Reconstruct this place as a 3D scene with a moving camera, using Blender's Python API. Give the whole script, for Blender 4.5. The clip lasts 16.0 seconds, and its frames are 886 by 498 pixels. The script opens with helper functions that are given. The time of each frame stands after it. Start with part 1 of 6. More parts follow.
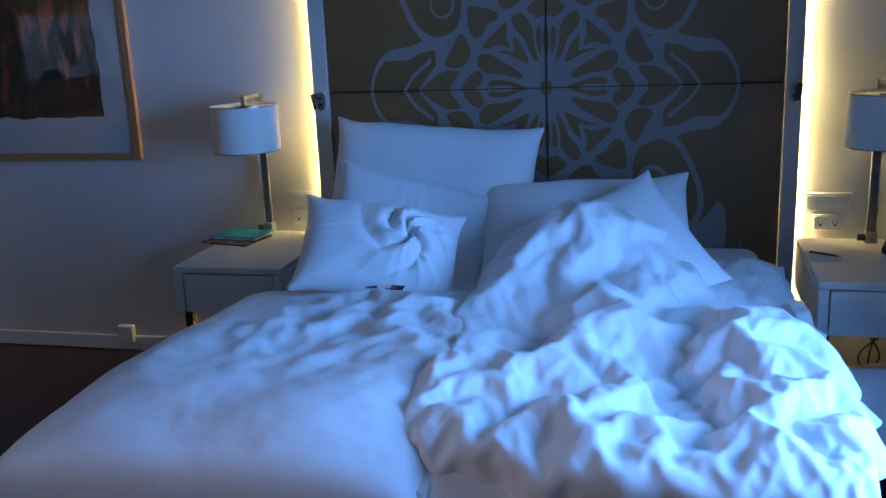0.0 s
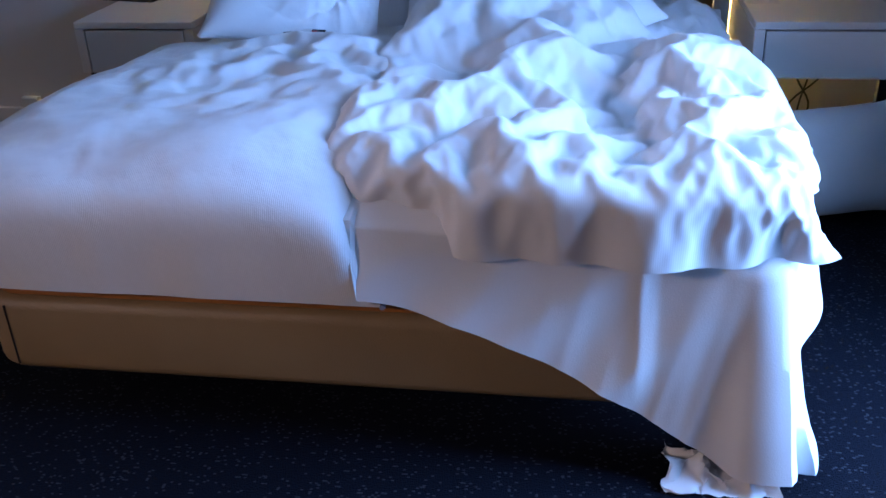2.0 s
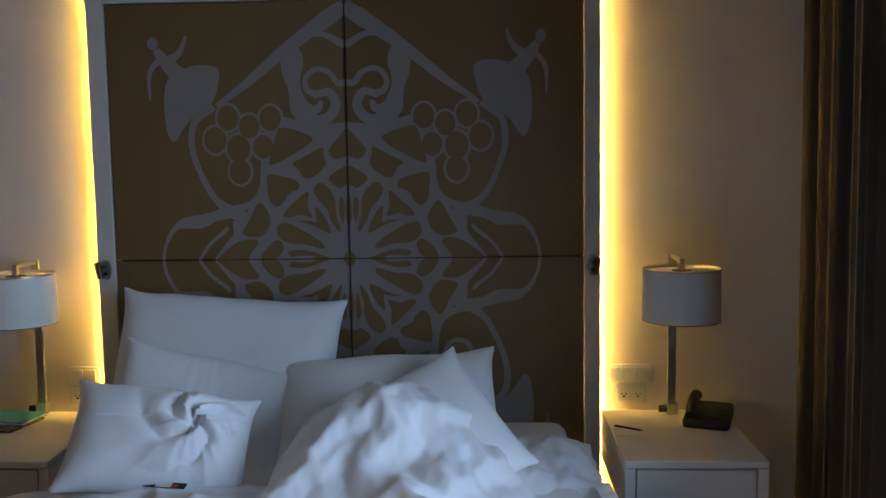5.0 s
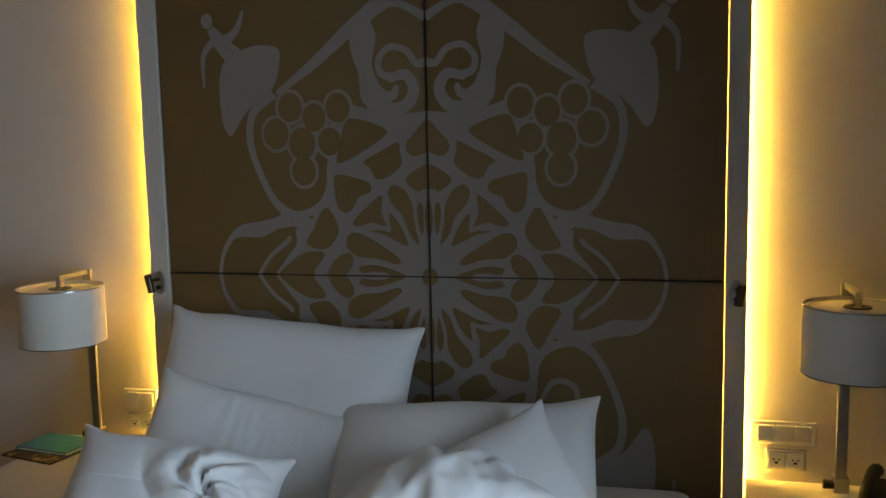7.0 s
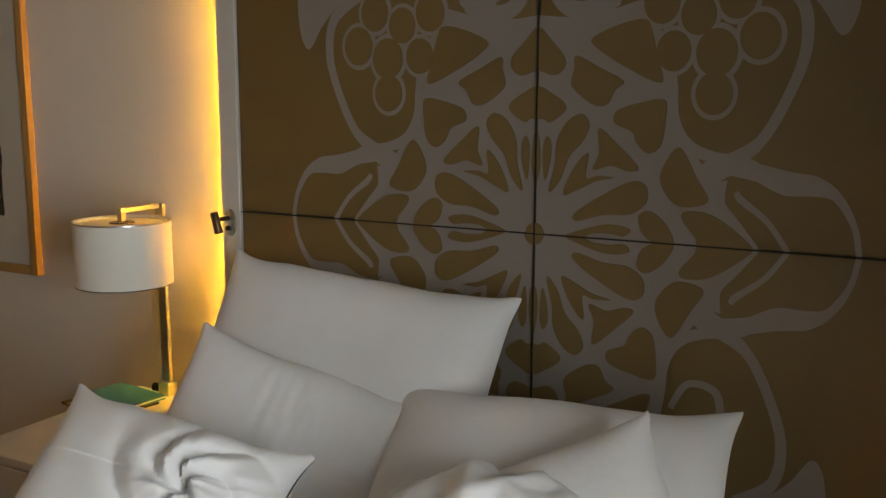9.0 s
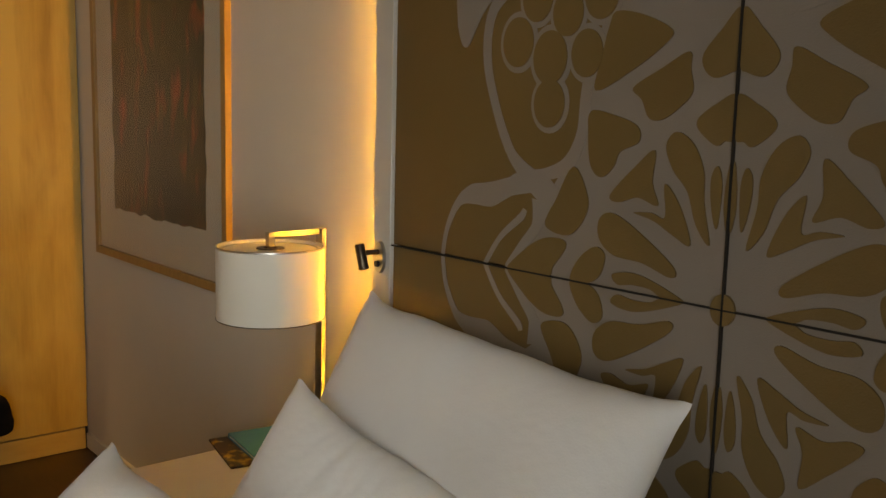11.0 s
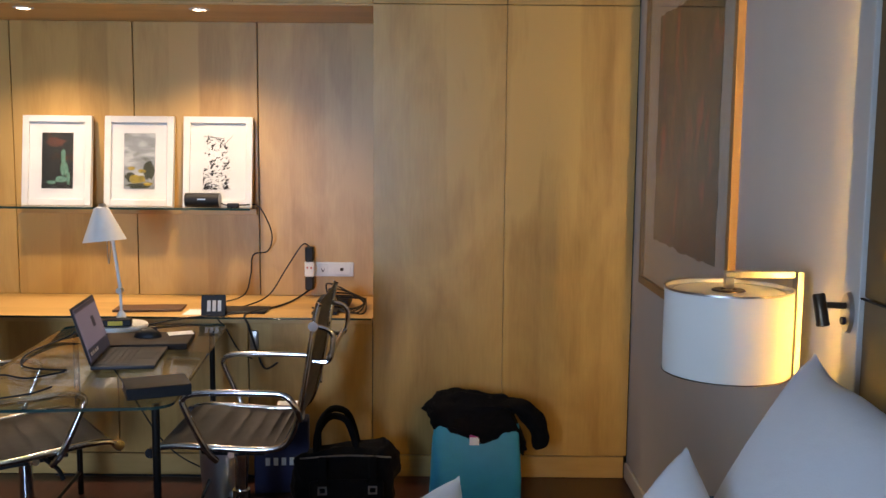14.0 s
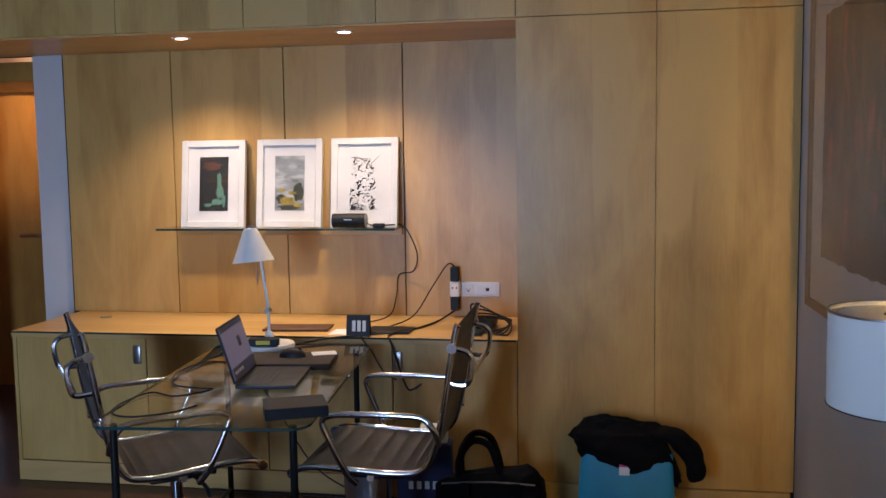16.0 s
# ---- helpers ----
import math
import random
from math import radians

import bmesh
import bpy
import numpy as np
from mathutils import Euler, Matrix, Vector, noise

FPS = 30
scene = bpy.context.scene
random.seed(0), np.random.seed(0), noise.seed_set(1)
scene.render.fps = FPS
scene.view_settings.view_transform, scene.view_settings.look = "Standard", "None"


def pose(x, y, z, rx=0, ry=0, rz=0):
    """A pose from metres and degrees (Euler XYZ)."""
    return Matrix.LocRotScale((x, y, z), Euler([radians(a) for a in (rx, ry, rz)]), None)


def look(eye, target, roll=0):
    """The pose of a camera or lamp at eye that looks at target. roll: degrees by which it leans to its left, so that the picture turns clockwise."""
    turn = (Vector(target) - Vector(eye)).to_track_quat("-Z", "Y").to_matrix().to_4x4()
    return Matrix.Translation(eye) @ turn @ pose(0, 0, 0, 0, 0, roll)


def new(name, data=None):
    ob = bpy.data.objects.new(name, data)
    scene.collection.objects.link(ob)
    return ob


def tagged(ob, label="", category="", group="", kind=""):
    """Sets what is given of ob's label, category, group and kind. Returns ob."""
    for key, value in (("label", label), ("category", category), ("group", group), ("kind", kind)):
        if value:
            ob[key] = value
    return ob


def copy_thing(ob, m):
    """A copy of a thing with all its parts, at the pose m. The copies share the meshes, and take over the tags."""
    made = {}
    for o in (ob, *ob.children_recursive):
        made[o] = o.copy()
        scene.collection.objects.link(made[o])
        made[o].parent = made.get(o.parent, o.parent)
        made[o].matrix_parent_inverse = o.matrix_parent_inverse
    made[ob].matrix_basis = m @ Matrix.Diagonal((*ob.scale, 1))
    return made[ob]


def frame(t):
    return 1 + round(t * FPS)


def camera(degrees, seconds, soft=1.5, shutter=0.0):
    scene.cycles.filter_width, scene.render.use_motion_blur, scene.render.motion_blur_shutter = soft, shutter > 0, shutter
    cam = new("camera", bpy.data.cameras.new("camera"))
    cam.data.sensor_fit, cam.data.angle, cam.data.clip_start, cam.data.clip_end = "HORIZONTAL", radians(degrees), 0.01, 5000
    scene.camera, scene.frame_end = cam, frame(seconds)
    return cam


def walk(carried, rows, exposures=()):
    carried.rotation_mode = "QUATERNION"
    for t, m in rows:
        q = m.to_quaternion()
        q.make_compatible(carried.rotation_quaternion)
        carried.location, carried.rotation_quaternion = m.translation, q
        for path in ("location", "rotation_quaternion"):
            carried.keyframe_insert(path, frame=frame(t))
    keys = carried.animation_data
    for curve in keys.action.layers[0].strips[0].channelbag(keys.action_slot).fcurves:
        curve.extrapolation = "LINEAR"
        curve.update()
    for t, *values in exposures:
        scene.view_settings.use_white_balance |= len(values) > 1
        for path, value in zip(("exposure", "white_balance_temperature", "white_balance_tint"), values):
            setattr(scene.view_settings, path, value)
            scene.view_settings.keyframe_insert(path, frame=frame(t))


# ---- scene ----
cam = camera(51.3, 16.0)
PATH = [
    (0, (0.49, -3.82, 1.57), (0.018, -1.94, 1.076), -2.5),
    (0.5, (0.466, -3.787, 1.463), (0.045, -1.938, 0.827), -3.0),
    (1, (0.468, -3.791, 1.418), (0.085, -1.996, 0.623), -3.7),
    (1.5, (0.468, -3.798, 1.384), (0.132, -2.051, 0.47), -3.0),
    (2, (0.478, -3.771, 1.383), (0.167, -2.016, 0.476), -2.4),
    (2.5, (0.46, -3.81, 1.499), (0.222, -1.963, 0.769), -1.6),
    (3, (0.46, -3.814, 1.569), (0.266, -1.889, 1.063), -1.4),
    (3.5, (0.427, -3.825, 1.614), (0.289, -1.857, 1.291), -1.0),
    (4, (0.427, -3.804, 1.647), (0.321, -1.819, 1.427), -0.9),
    (4.5, (0.474, -3.741, 1.644), (0.384, -1.753, 1.45), -0.9),
    (7, (0.76, -2.889, 1.713), (0.282, -0.962, 1.471), -1.2),
    (7.5, (0.814, -2.729, 1.729), (0.044, -0.903, 1.458), -1.7),
    (8, (0.848, -2.577, 1.724), (0.051, -0.771, 1.406), -0.7),
    (8.2, (0.815, -2.5, 1.69), (0.105, -0.658, 1.371), 0.3),
    (10.3, (0.993, -1.602, 1.563), (-0.415, -0.215, 1.270), 1.0),
    (10.5, (0.976, -1.530, 1.563), (-0.457, -0.165, 1.279), 1.3),
    (11, (0.877, -1.375, 1.570), (-0.636, -0.098, 1.293), 1.4),
    (11.5, (0.850, -1.265, 1.545), (-0.875, -0.288, 1.272), 1.8),
    (12, (0.688, -1.069, 1.533), (-1.231, -0.59, 1.235), 0.3),
    (12.5, (0.662, -0.975, 1.532), (-1.304, -0.742, 1.247), 1.7),
    (13, (0.719, -0.929, 1.537), (-1.257, -0.76, 1.279), 1.5),
    (13.5, (0.794, -0.891, 1.54), (-1.19, -0.799, 1.305), 1.1),
    (14, (0.809, -0.814, 1.544), (-1.178, -0.811, 1.321), 0.5),
    (14.5, (0.779, -0.783, 1.548), (-1.208, -0.861, 1.336), -0.2),
    (15, (0.745, -0.748, 1.541), (-1.237, -0.924, 1.337), -0.9),
    (15.5, (0.724, -0.747, 1.541), (-1.249, -1.007, 1.345), -1.0),
    (16, (0.687, -0.756, 1.533), (-1.276, -1.096, 1.352), -0.8),
]
walk(cam, [(t, look(eye, target, roll)) for t, eye, target, roll in PATH],
     exposures=[(0.0, -0.48, 4350, 20), (0.5, -0.62, 4500, 22), (1.0, -0.55, 4700, 24), (2.0, 0.10, 5000, 27), (3.0, -0.85, 5250, 27), (3.5, -0.92, 5700, 27), (4.0, -0.85, 6800, 26), (4.5, -0.52, 7000, 24), (7.0, -0.45, 8700, 18), (7.5, -0.12, 11300, 23), (8.0, -0.03, 12000, 24), (10.5, 0.04, 16500, 27), (11.2, 0.04, 18000, 27), (12.0, 0.18, 10000, 22), (12.5, 0.30, 8700, 24), (14.0, 0.10, 7100, 24), (15.0, -0.06, 6600, 25), (16.0, -0.14, 6200, 27)])

# ---- world and large lights ----
world = bpy.data.worlds.new("sky_world")
scene.world = world
world.use_nodes = True
wn = world.node_tree.nodes
sky = wn.new("ShaderNodeTexSky")
sky.sky_type, sky.sun_disc = "NISHITA", False
sky.sun_elevation, sky.sun_rotation = radians(12), radians(200)
world.node_tree.links.new(sky.outputs[0], wn["Background"].inputs[0])
wn["Background"].inputs[1].default_value = 0.08

WIN_Y0, WIN_Y1, WIN_Z0, WIN_Z1 = -3.65, -1.48, 0.12, 2.35


def area_lamp(name, size_x, size_y, energy, colour, m):
    data = bpy.data.lights.new(name, "AREA")
    data.shape, data.size, data.size_y, data.energy, data.color, data.spread = "RECTANGLE", size_x, size_y, energy, colour, radians(142)
    ob = new(name, data)
    ob.matrix_world = m
    return ob


# dusk sky light that enters by the window
area_lamp("window_sky_light", 0.74, 1.7, 104, (0.40, 0.66, 1.0),
          look((2.07, -2.07, 1.15), (0.0, -2.10, 0.80)))
# two downlights in the niche soffit
SPOTS = [(-3.55, -2.755), (-3.55, -1.943)]
for sx, sy in SPOTS:
    d = bpy.data.lights.new("downlight", "SPOT")
    d.energy, d.color, d.spot_size, d.spot_blend, d.shadow_soft_size = 80, (1.0, 0.83, 0.56), radians(126), 1.0, 0.04
    new("downlight", d).matrix_world = look((sx, sy, 2.150), (sx, sy, 0.7))

# unseen lamp by the entrance, added as warm fill on the bed's foot
ENTRY_FILL = (-3.57, -4.78)
d = bpy.data.lights.new("entry_fill_light", "SPOT")
d.energy, d.color, d.spot_size, d.spot_blend, d.shadow_soft_size = 450, (1.0, 0.68, 0.44), radians(48), 1.0, 0.08
new("entry_fill_light", d).matrix_world = look((*ENTRY_FILL, 2.150), (0.0, -2.95, 0.10))

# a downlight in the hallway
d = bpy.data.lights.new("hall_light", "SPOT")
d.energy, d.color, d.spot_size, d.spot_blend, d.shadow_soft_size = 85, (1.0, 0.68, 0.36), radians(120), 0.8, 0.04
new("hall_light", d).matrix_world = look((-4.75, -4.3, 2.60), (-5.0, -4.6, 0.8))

# ---- materials ----


def mat(name, a, b=None, rough=0.6, metal=0.0, scale=8.0, stretch=(1, 1, 1), bump=0.0, bump_scale=60.0, detail=4.0,
        fine=0.15, coat=0.0, sheen=0.0, spec=0.5, rough_var=0.0, island=False):
    m = bpy.data.materials.new(name)
    m.use_nodes = True
    n, l = m.node_tree.nodes, m.node_tree.links
    p = n["Principled BSDF"]
    b = b or tuple(c * 0.86 for c in a)
    tc = n.new("ShaderNodeTexCoord")
    mp = n.new("ShaderNodeMapping")
    mp.inputs["Scale"].default_value = stretch
    l.new(tc.outputs["Object"], mp.inputs[0])
    n1 = n.new("ShaderNodeTexNoise")
    n1.inputs["Scale"].default_value, n1.inputs["Detail"].default_value = scale, detail
    l.new(mp.outputs[0], n1.inputs["Vector"])
    n2 = n.new("ShaderNodeTexNoise")
    n2.inputs["Scale"].default_value, n2.inputs["Detail"].default_value = bump_scale, 3
    l.new(mp.outputs[0], n2.inputs["Vector"])
    mixf = n.new("ShaderNodeMix")
    mixf.inputs[0].default_value = fine
    l.new(n1.outputs[0], mixf.inputs[2]), l.new(n2.outputs[0], mixf.inputs[3])
    ramp = n.new("ShaderNodeValToRGB")
    ramp.color_ramp.elements[0].position, ramp.color_ramp.elements[1].position = 0.33, 0.67
    ramp.color_ramp.elements[0].color, ramp.color_ramp.elements[1].color = (*b, 1), (*a, 1)
    l.new(mixf.outputs[0], ramp.inputs[0]), l.new(ramp.outputs[0], p.inputs["Base Color"])
    p.inputs["Roughness"].default_value, p.inputs["Metallic"].default_value = rough, metal
    p.inputs["Coat Weight"].default_value, p.inputs["Sheen Weight"].default_value = coat, sheen
    p.inputs["Specular IOR Level"].default_value = spec
    if rough_var:
        mr = n.new("ShaderNodeMapRange")
        mr.inputs[3].default_value, mr.inputs[4].default_value = rough - rough_var, rough + rough_var
        l.new(n1.outputs[0], mr.inputs[0]), l.new(mr.outputs[0], p.inputs["Roughness"])
    if bump:
        bp = n.new("ShaderNodeBump")
        bp.inputs["Strength"].default_value, bp.inputs["Distance"].default_value = 1.0, bump
        l.new(n2.outputs[0], bp.inputs["Height"]), l.new(bp.outputs[0], p.inputs["Normal"])
    return m


def emit(name, colour, strength, base=1.0):
    m = bpy.data.materials.new(name)
    m.use_nodes = True
    p = m.node_tree.nodes["Principled BSDF"]
    p.inputs["Base Color"].default_value = (*(base * c for c in colour), 1)
    p.inputs["Emission Color"].default_value, p.inputs["Emission Strength"].default_value = (*colour, 1), strength
    return m


def glass(name, tint=(1, 1, 1), rough=0.0):
    m = bpy.data.materials.new(name)
    m.use_nodes = True
    n, l = m.node_tree.nodes, m.node_tree.links
    n.remove(n["Principled BSDF"])
    g, t, mx, f = n.new("ShaderNodeBsdfGlossy"), n.new("ShaderNodeBsdfTransparent"), n.new("ShaderNodeMixShader"), n.new("ShaderNodeLayerWeight")
    g.inputs["Roughness"].default_value = rough
    t.inputs[0].default_value = (*tint, 1)
    f.inputs[0].default_value = 0.5
    pw, ad = n.new("ShaderNodeMath"), n.new("ShaderNodeMath")
    pw.operation, pw.inputs[1].default_value = "POWER", 5.0
    ad.operation, ad.inputs[1].default_value, ad.inputs[2].default_value = "MULTIPLY_ADD", 0.96, 0.035
    l.new(f.outputs["Facing"], pw.inputs[0]), l.new(pw.outputs[0], ad.inputs[0]), l.new(ad.outputs[0], mx.inputs[0])
    l.new(t.outputs[0], mx.inputs[1]), l.new(g.outputs[0], mx.inputs[2])
    l.new(mx.outputs[0], n["Material Output"].inputs[0])
    return m


def veneer(name, a, b, c, along="z"):
    """Maple veneer: broad matched leaves, fine grain along one axis, satin lacquer."""
    m = bpy.data.materials.new(name)
    m.use_nodes = True
    n, l = m.node_tree.nodes, m.node_tree.links
    p = n["Principled BSDF"]
    geo, mp = n.new("ShaderNodeNewGeometry"), n.new("ShaderNodeMapping")
    mp.inputs["Scale"].default_value = (1, 1, 0.10) if along == "z" else (1, 0.10, 1)
    l.new(geo.outputs["Position"], mp.inputs[0])
    grain, flame, leaf = n.new("ShaderNodeTexNoise"), n.new("ShaderNodeTexNoise"), n.new("ShaderNodeTexVoronoi")
    grain.inputs["Scale"].default_value, grain.inputs["Detail"].default_value = 95, 5
    flame.inputs["Scale"].default_value, flame.inputs["Detail"].default_value, flame.inputs["Distortion"].default_value = 4.5, 3, 1.2
    l.new(mp.outputs[0], grain.inputs["Vector"])
    mp2 = n.new("ShaderNodeMapping")
    mp2.inputs["Scale"].default_value = (1, 1, 0.35) if along == "z" else (1, 0.35, 1)
    l.new(geo.outputs["Position"], mp2.inputs[0]), l.new(mp2.outputs[0], flame.inputs["Vector"])
    mp3 = n.new("ShaderNodeMapping")
    mp3.inputs["Scale"].default_value = (0.0, 6.5, 0.55) if along == "z" else (6.5, 0.55, 0.0)
    zig, part_y, up, both = n.new("ShaderNodeMath"), n.new("ShaderNodeSeparateXYZ"), n.new("ShaderNodeMath"), n.new("ShaderNodeCombineXYZ")
    zig.operation, zig.inputs[1].default_value = "PINGPONG", 0.155
    up.operation, up.inputs[1].default_value = "MULTIPLY_ADD", 0.55
    l.new(geo.outputs["Position"], part_y.inputs[0])
    l.new(part_y.outputs[1], zig.inputs[0]), l.new(zig.outputs[0], up.inputs[0]), l.new(part_y.outputs[2], up.inputs[2])
    l.new(part_y.outputs[0], both.inputs[0]), l.new(part_y.outputs[1], both.inputs[1]), l.new(up.outputs[0], both.inputs[2])
    l.new(both.outputs[0] if along == "z" else geo.outputs["Position"], mp3.inputs[0])
    leaf.feature, leaf.inputs["Smoothness"].default_value = "SMOOTH_F1", 0.22
    leaf.distance, leaf.inputs["Scale"].default_value, leaf.inputs["Randomness"].default_value = "CHEBYCHEV", 1.0, 0.35
    l.new(mp3.outputs[0], leaf.inputs["Vector"])
    sep = n.new("ShaderNodeSeparateColor")
    l.new(leaf.outputs["Color"], sep.inputs[0])
    add1, add2 = n.new("ShaderNodeMath"), n.new("ShaderNodeMath")
    add1.operation = add2.operation = "MULTIPLY_ADD"
    l.new(sep.outputs[0], add1.inputs[0]), l.new(flame.outputs[0], add1.inputs[2])
    add1.inputs[1].default_value = 0.50
    l.new(grain.outputs[0], add2.inputs[0]), l.new(add1.outputs[0], add2.inputs[2])
    add2.inputs[1].default_value = 0.30
    ramp = n.new("ShaderNodeValToRGB")
    e = ramp.color_ramp.elements
    e[0].position, e[0].color, e[1].position, e[1].color = 0.50, (*c, 1), 1.0, (*a, 1)
    mid = e.new(0.74)
    mid.color = (*b, 1)
    l.new(add2.outputs[0], ramp.inputs[0]), l.new(ramp.outputs[0], p.inputs["Base Color"])
    p.inputs["Roughness"].default_value = 0.38
    bp = n.new("ShaderNodeBump")
    bp.inputs["Distance"].default_value = 0.0006
    l.new(grain.outputs[0], bp.inputs["Height"]), l.new(bp.outputs[0], p.inputs["Normal"])
    return m


def carpet_material():
    m = bpy.data.materials.new("carpet_fleck")
    m.use_nodes = True
    n, l = m.node_tree.nodes, m.node_tree.links
    p = n["Principled BSDF"]
    geo, mp, mp2 = n.new("ShaderNodeNewGeometry"), n.new("ShaderNodeMapping"), n.new("ShaderNodeMapping")
    l.new(geo.outputs["Position"], mp.inputs[0]), l.new(geo.outputs["Position"], mp2.inputs[0])
    mp.inputs["Scale"].default_value = (150, 210, 1)
    mp2.inputs["Scale"].default_value = (1, 1, 1)
    vor, loops, patch = n.new("ShaderNodeTexVoronoi"), n.new("ShaderNodeTexNoise"), n.new("ShaderNodeTexNoise")
    vor.inputs["Scale"].default_value, vor.inputs["Randomness"].default_value = 1.0, 0.25
    l.new(mp.outputs[0], vor.inputs["Vector"])
    sep = n.new("ShaderNodeSeparateColor")
    l.new(vor.outputs["Color"], sep.inputs[0])
    fleck = n.new("ShaderNodeMath")
    fleck.operation, fleck.inputs[1].default_value = "GREATER_THAN", 0.94
    l.new(sep.outputs[0], fleck.inputs[0])
    loops.inputs["Scale"].default_value = 260
    patch.inputs["Scale"].default_value = 5
    l.new(mp2.outputs[0], loops.inputs["Vector"]), l.new(mp2.outputs[0], patch.inputs["Vector"])
    ramp = n.new("ShaderNodeValToRGB")
    ramp.color_ramp.elements[0].color, ramp.color_ramp.elements[1].color = (0.0015, 0.0022, 0.0045, 1), (0.006, 0.007, 0.013, 1)
    l.new(loops.outputs[0], ramp.inputs[0])
    mx = n.new("ShaderNodeMix")
    mx.data_type = "RGBA"
    mx.inputs[7].default_value = (0.028, 0.029, 0.034, 1)
    l.new(fleck.outputs[0], mx.inputs[0]), l.new(ramp.outputs[0], mx.inputs[6])
    l.new(mx.outputs[2], p.inputs["Base Color"])
    p.inputs["Roughness"].default_value, p.inputs["Specular IOR Level"].default_value = 1.0, 0.1
    bp = n.new("ShaderNodeBump")
    bp.inputs["Distance"].default_value = 0.004
    l.new(loops.outputs[0], bp.inputs["Height"]), l.new(bp.outputs[0], p.inputs["Normal"])
    return m


def linen_material(name, ribs=0.0, base=(0.80, 0.79, 0.78), crease=0.0):
    """White cotton; ribs: a fine woven stripe in the cloth."""
    m = mat(name, base, tuple(c * 0.94 for c in base), rough=0.85, scale=5, bump=0.0004, bump_scale=260, sheen=0.25, spec=0.2)
    if ribs:
        n, l = m.node_tree.nodes, m.node_tree.links
        tc, w, wr = n.new("ShaderNodeTexCoord"), n.new("ShaderNodeTexWave"), n.new("ShaderNodeTexNoise")
        w.inputs["Scale"].default_value, w.inputs["Distortion"].default_value = 75, 0.6
        wr.inputs["Scale"].default_value, wr.inputs["Detail"].default_value = 26, 5
        l.new(tc.outputs["Object"], w.inputs["Vector"]), l.new(tc.outputs["Object"], wr.inputs["Vector"])
        ma = n.new("ShaderNodeMath")
        ma.operation, ma.inputs[1].default_value = "MULTIPLY_ADD", ribs
        l.new(w.outputs[1], ma.inputs[0]), l.new(wr.outputs[0], ma.inputs[2])
        bp = n.new("ShaderNodeBump")
        bp.inputs["Distance"].default_value = 0.0020 + crease
        if crease:
            wr.noise_type = "RIDGED_MULTIFRACTAL"
            wr.inputs["Scale"].default_value, wr.inputs["Detail"].default_value, wr.inputs["Distortion"].default_value = 6.5, 3, 0.8
        l.new(ma.outputs[0], bp.inputs["Height"]), l.new(bp.outputs[0], n["Principled BSDF"].inputs["Normal"])
    return m


def fleck_art(name, dark, colours, scale, stretch):
    """Abstract print: a dark ground with soft streaks of colour."""
    m = mat(name, dark, tuple(c * 0.5 for c in dark), rough=0.7, scale=3)
    n, l = m.node_tree.nodes, m.node_tree.links
    p = n["Principled BSDF"]
    base = p.inputs["Base Color"].links[0].from_socket
    for k, (colour, cut) in enumerate(colours):
        tc, mp, nz, rp, mx = (n.new("ShaderNodeTexCoord"), n.new("ShaderNodeMapping"), n.new("ShaderNodeTexNoise"),
                              n.new("ShaderNodeValToRGB"), n.new("ShaderNodeMix"))
        mp.inputs["Scale"].default_value, mp.inputs["Location"].default_value = stretch, (3.1 * k, 1.7 * k, 5.3 * k)
        nz.inputs["Scale"].default_value, nz.inputs["Detail"].default_value = scale, 6
        l.new(tc.outputs["Object"], mp.inputs[0]), l.new(mp.outputs[0], nz.inputs["Vector"]), l.new(nz.outputs[0], rp.inputs[0])
        rp.color_ramp.elements[0].position, rp.color_ramp.elements[1].position = cut, cut + 0.14
        mx.data_type = "RGBA"
        mx.inputs[7].default_value = (*colour, 1)
        l.new(rp.outputs[0], mx.inputs[0]), l.new(base, mx.inputs[6])
        base = mx.outputs[2]
    l.new(base, p.inputs["Base Color"])
    return m


WALL = mat("wall_paint", (0.68, 0.63, 0.58), (0.63, 0.58, 0.53), rough=0.75, scale=1.6, bump=0.0006, bump_scale=180, spec=0.3)
CEIL = mat("ceiling_paint", (0.60, 0.57, 0.53), rough=0.9, scale=2)
WHITE = mat("white_lacquer", (0.76, 0.73, 0.68), (0.72, 0.69, 0.64), rough=0.32, scale=3, bump=0.0002, bump_scale=40)
TRIM = mat("white_trim", (0.74, 0.71, 0.67), (0.69, 0.66, 0.62), rough=0.45, scale=4)
MAPLE = veneer("maple_veneer", (0.59, 0.352, 0.110), (0.50, 0.284, 0.080), (0.40, 0.212, 0.054))
MAPLE_TOP = veneer("maple_veneer_top", (0.57, 0.345, 0.12), (0.50, 0.295, 0.095), (0.42, 0.235, 0.075), along="y")
# near-black for seams, and for fillers that stand in for shade in gaps
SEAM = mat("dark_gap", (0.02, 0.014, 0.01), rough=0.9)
DOORWOOD = veneer("door_veneer", (0.50, 0.24, 0.05), (0.42, 0.18, 0.035), (0.32, 0.12, 0.02))
PARQUET = mat("dark_parquet", (0.060, 0.018, 0.010), (0.028, 0.009, 0.006), rough=0.34, scale=6, stretch=(1, 8, 1), bump=0.0005, bump_scale=50)
CARPET = carpet_material()
PANEL = mat("taupe_leatherette", (0.198, 0.114, 0.040), (0.172, 0.098, 0.033), rough=0.55, scale=2.5, bump=0.0008, bump_scale=320)
MOTIF = mat("grey_print", (0.275, 0.226, 0.198), (0.248, 0.204, 0.178), rough=0.5, scale=3, bump=0.0006, bump_scale=320)
FRAMEW = mat("headboard_frame_paint", (0.60, 0.56, 0.50), (0.56, 0.52, 0.46), rough=0.3, scale=3)
LED = emit("warm_led", (1.0, 0.67, 0.14), 235.0)
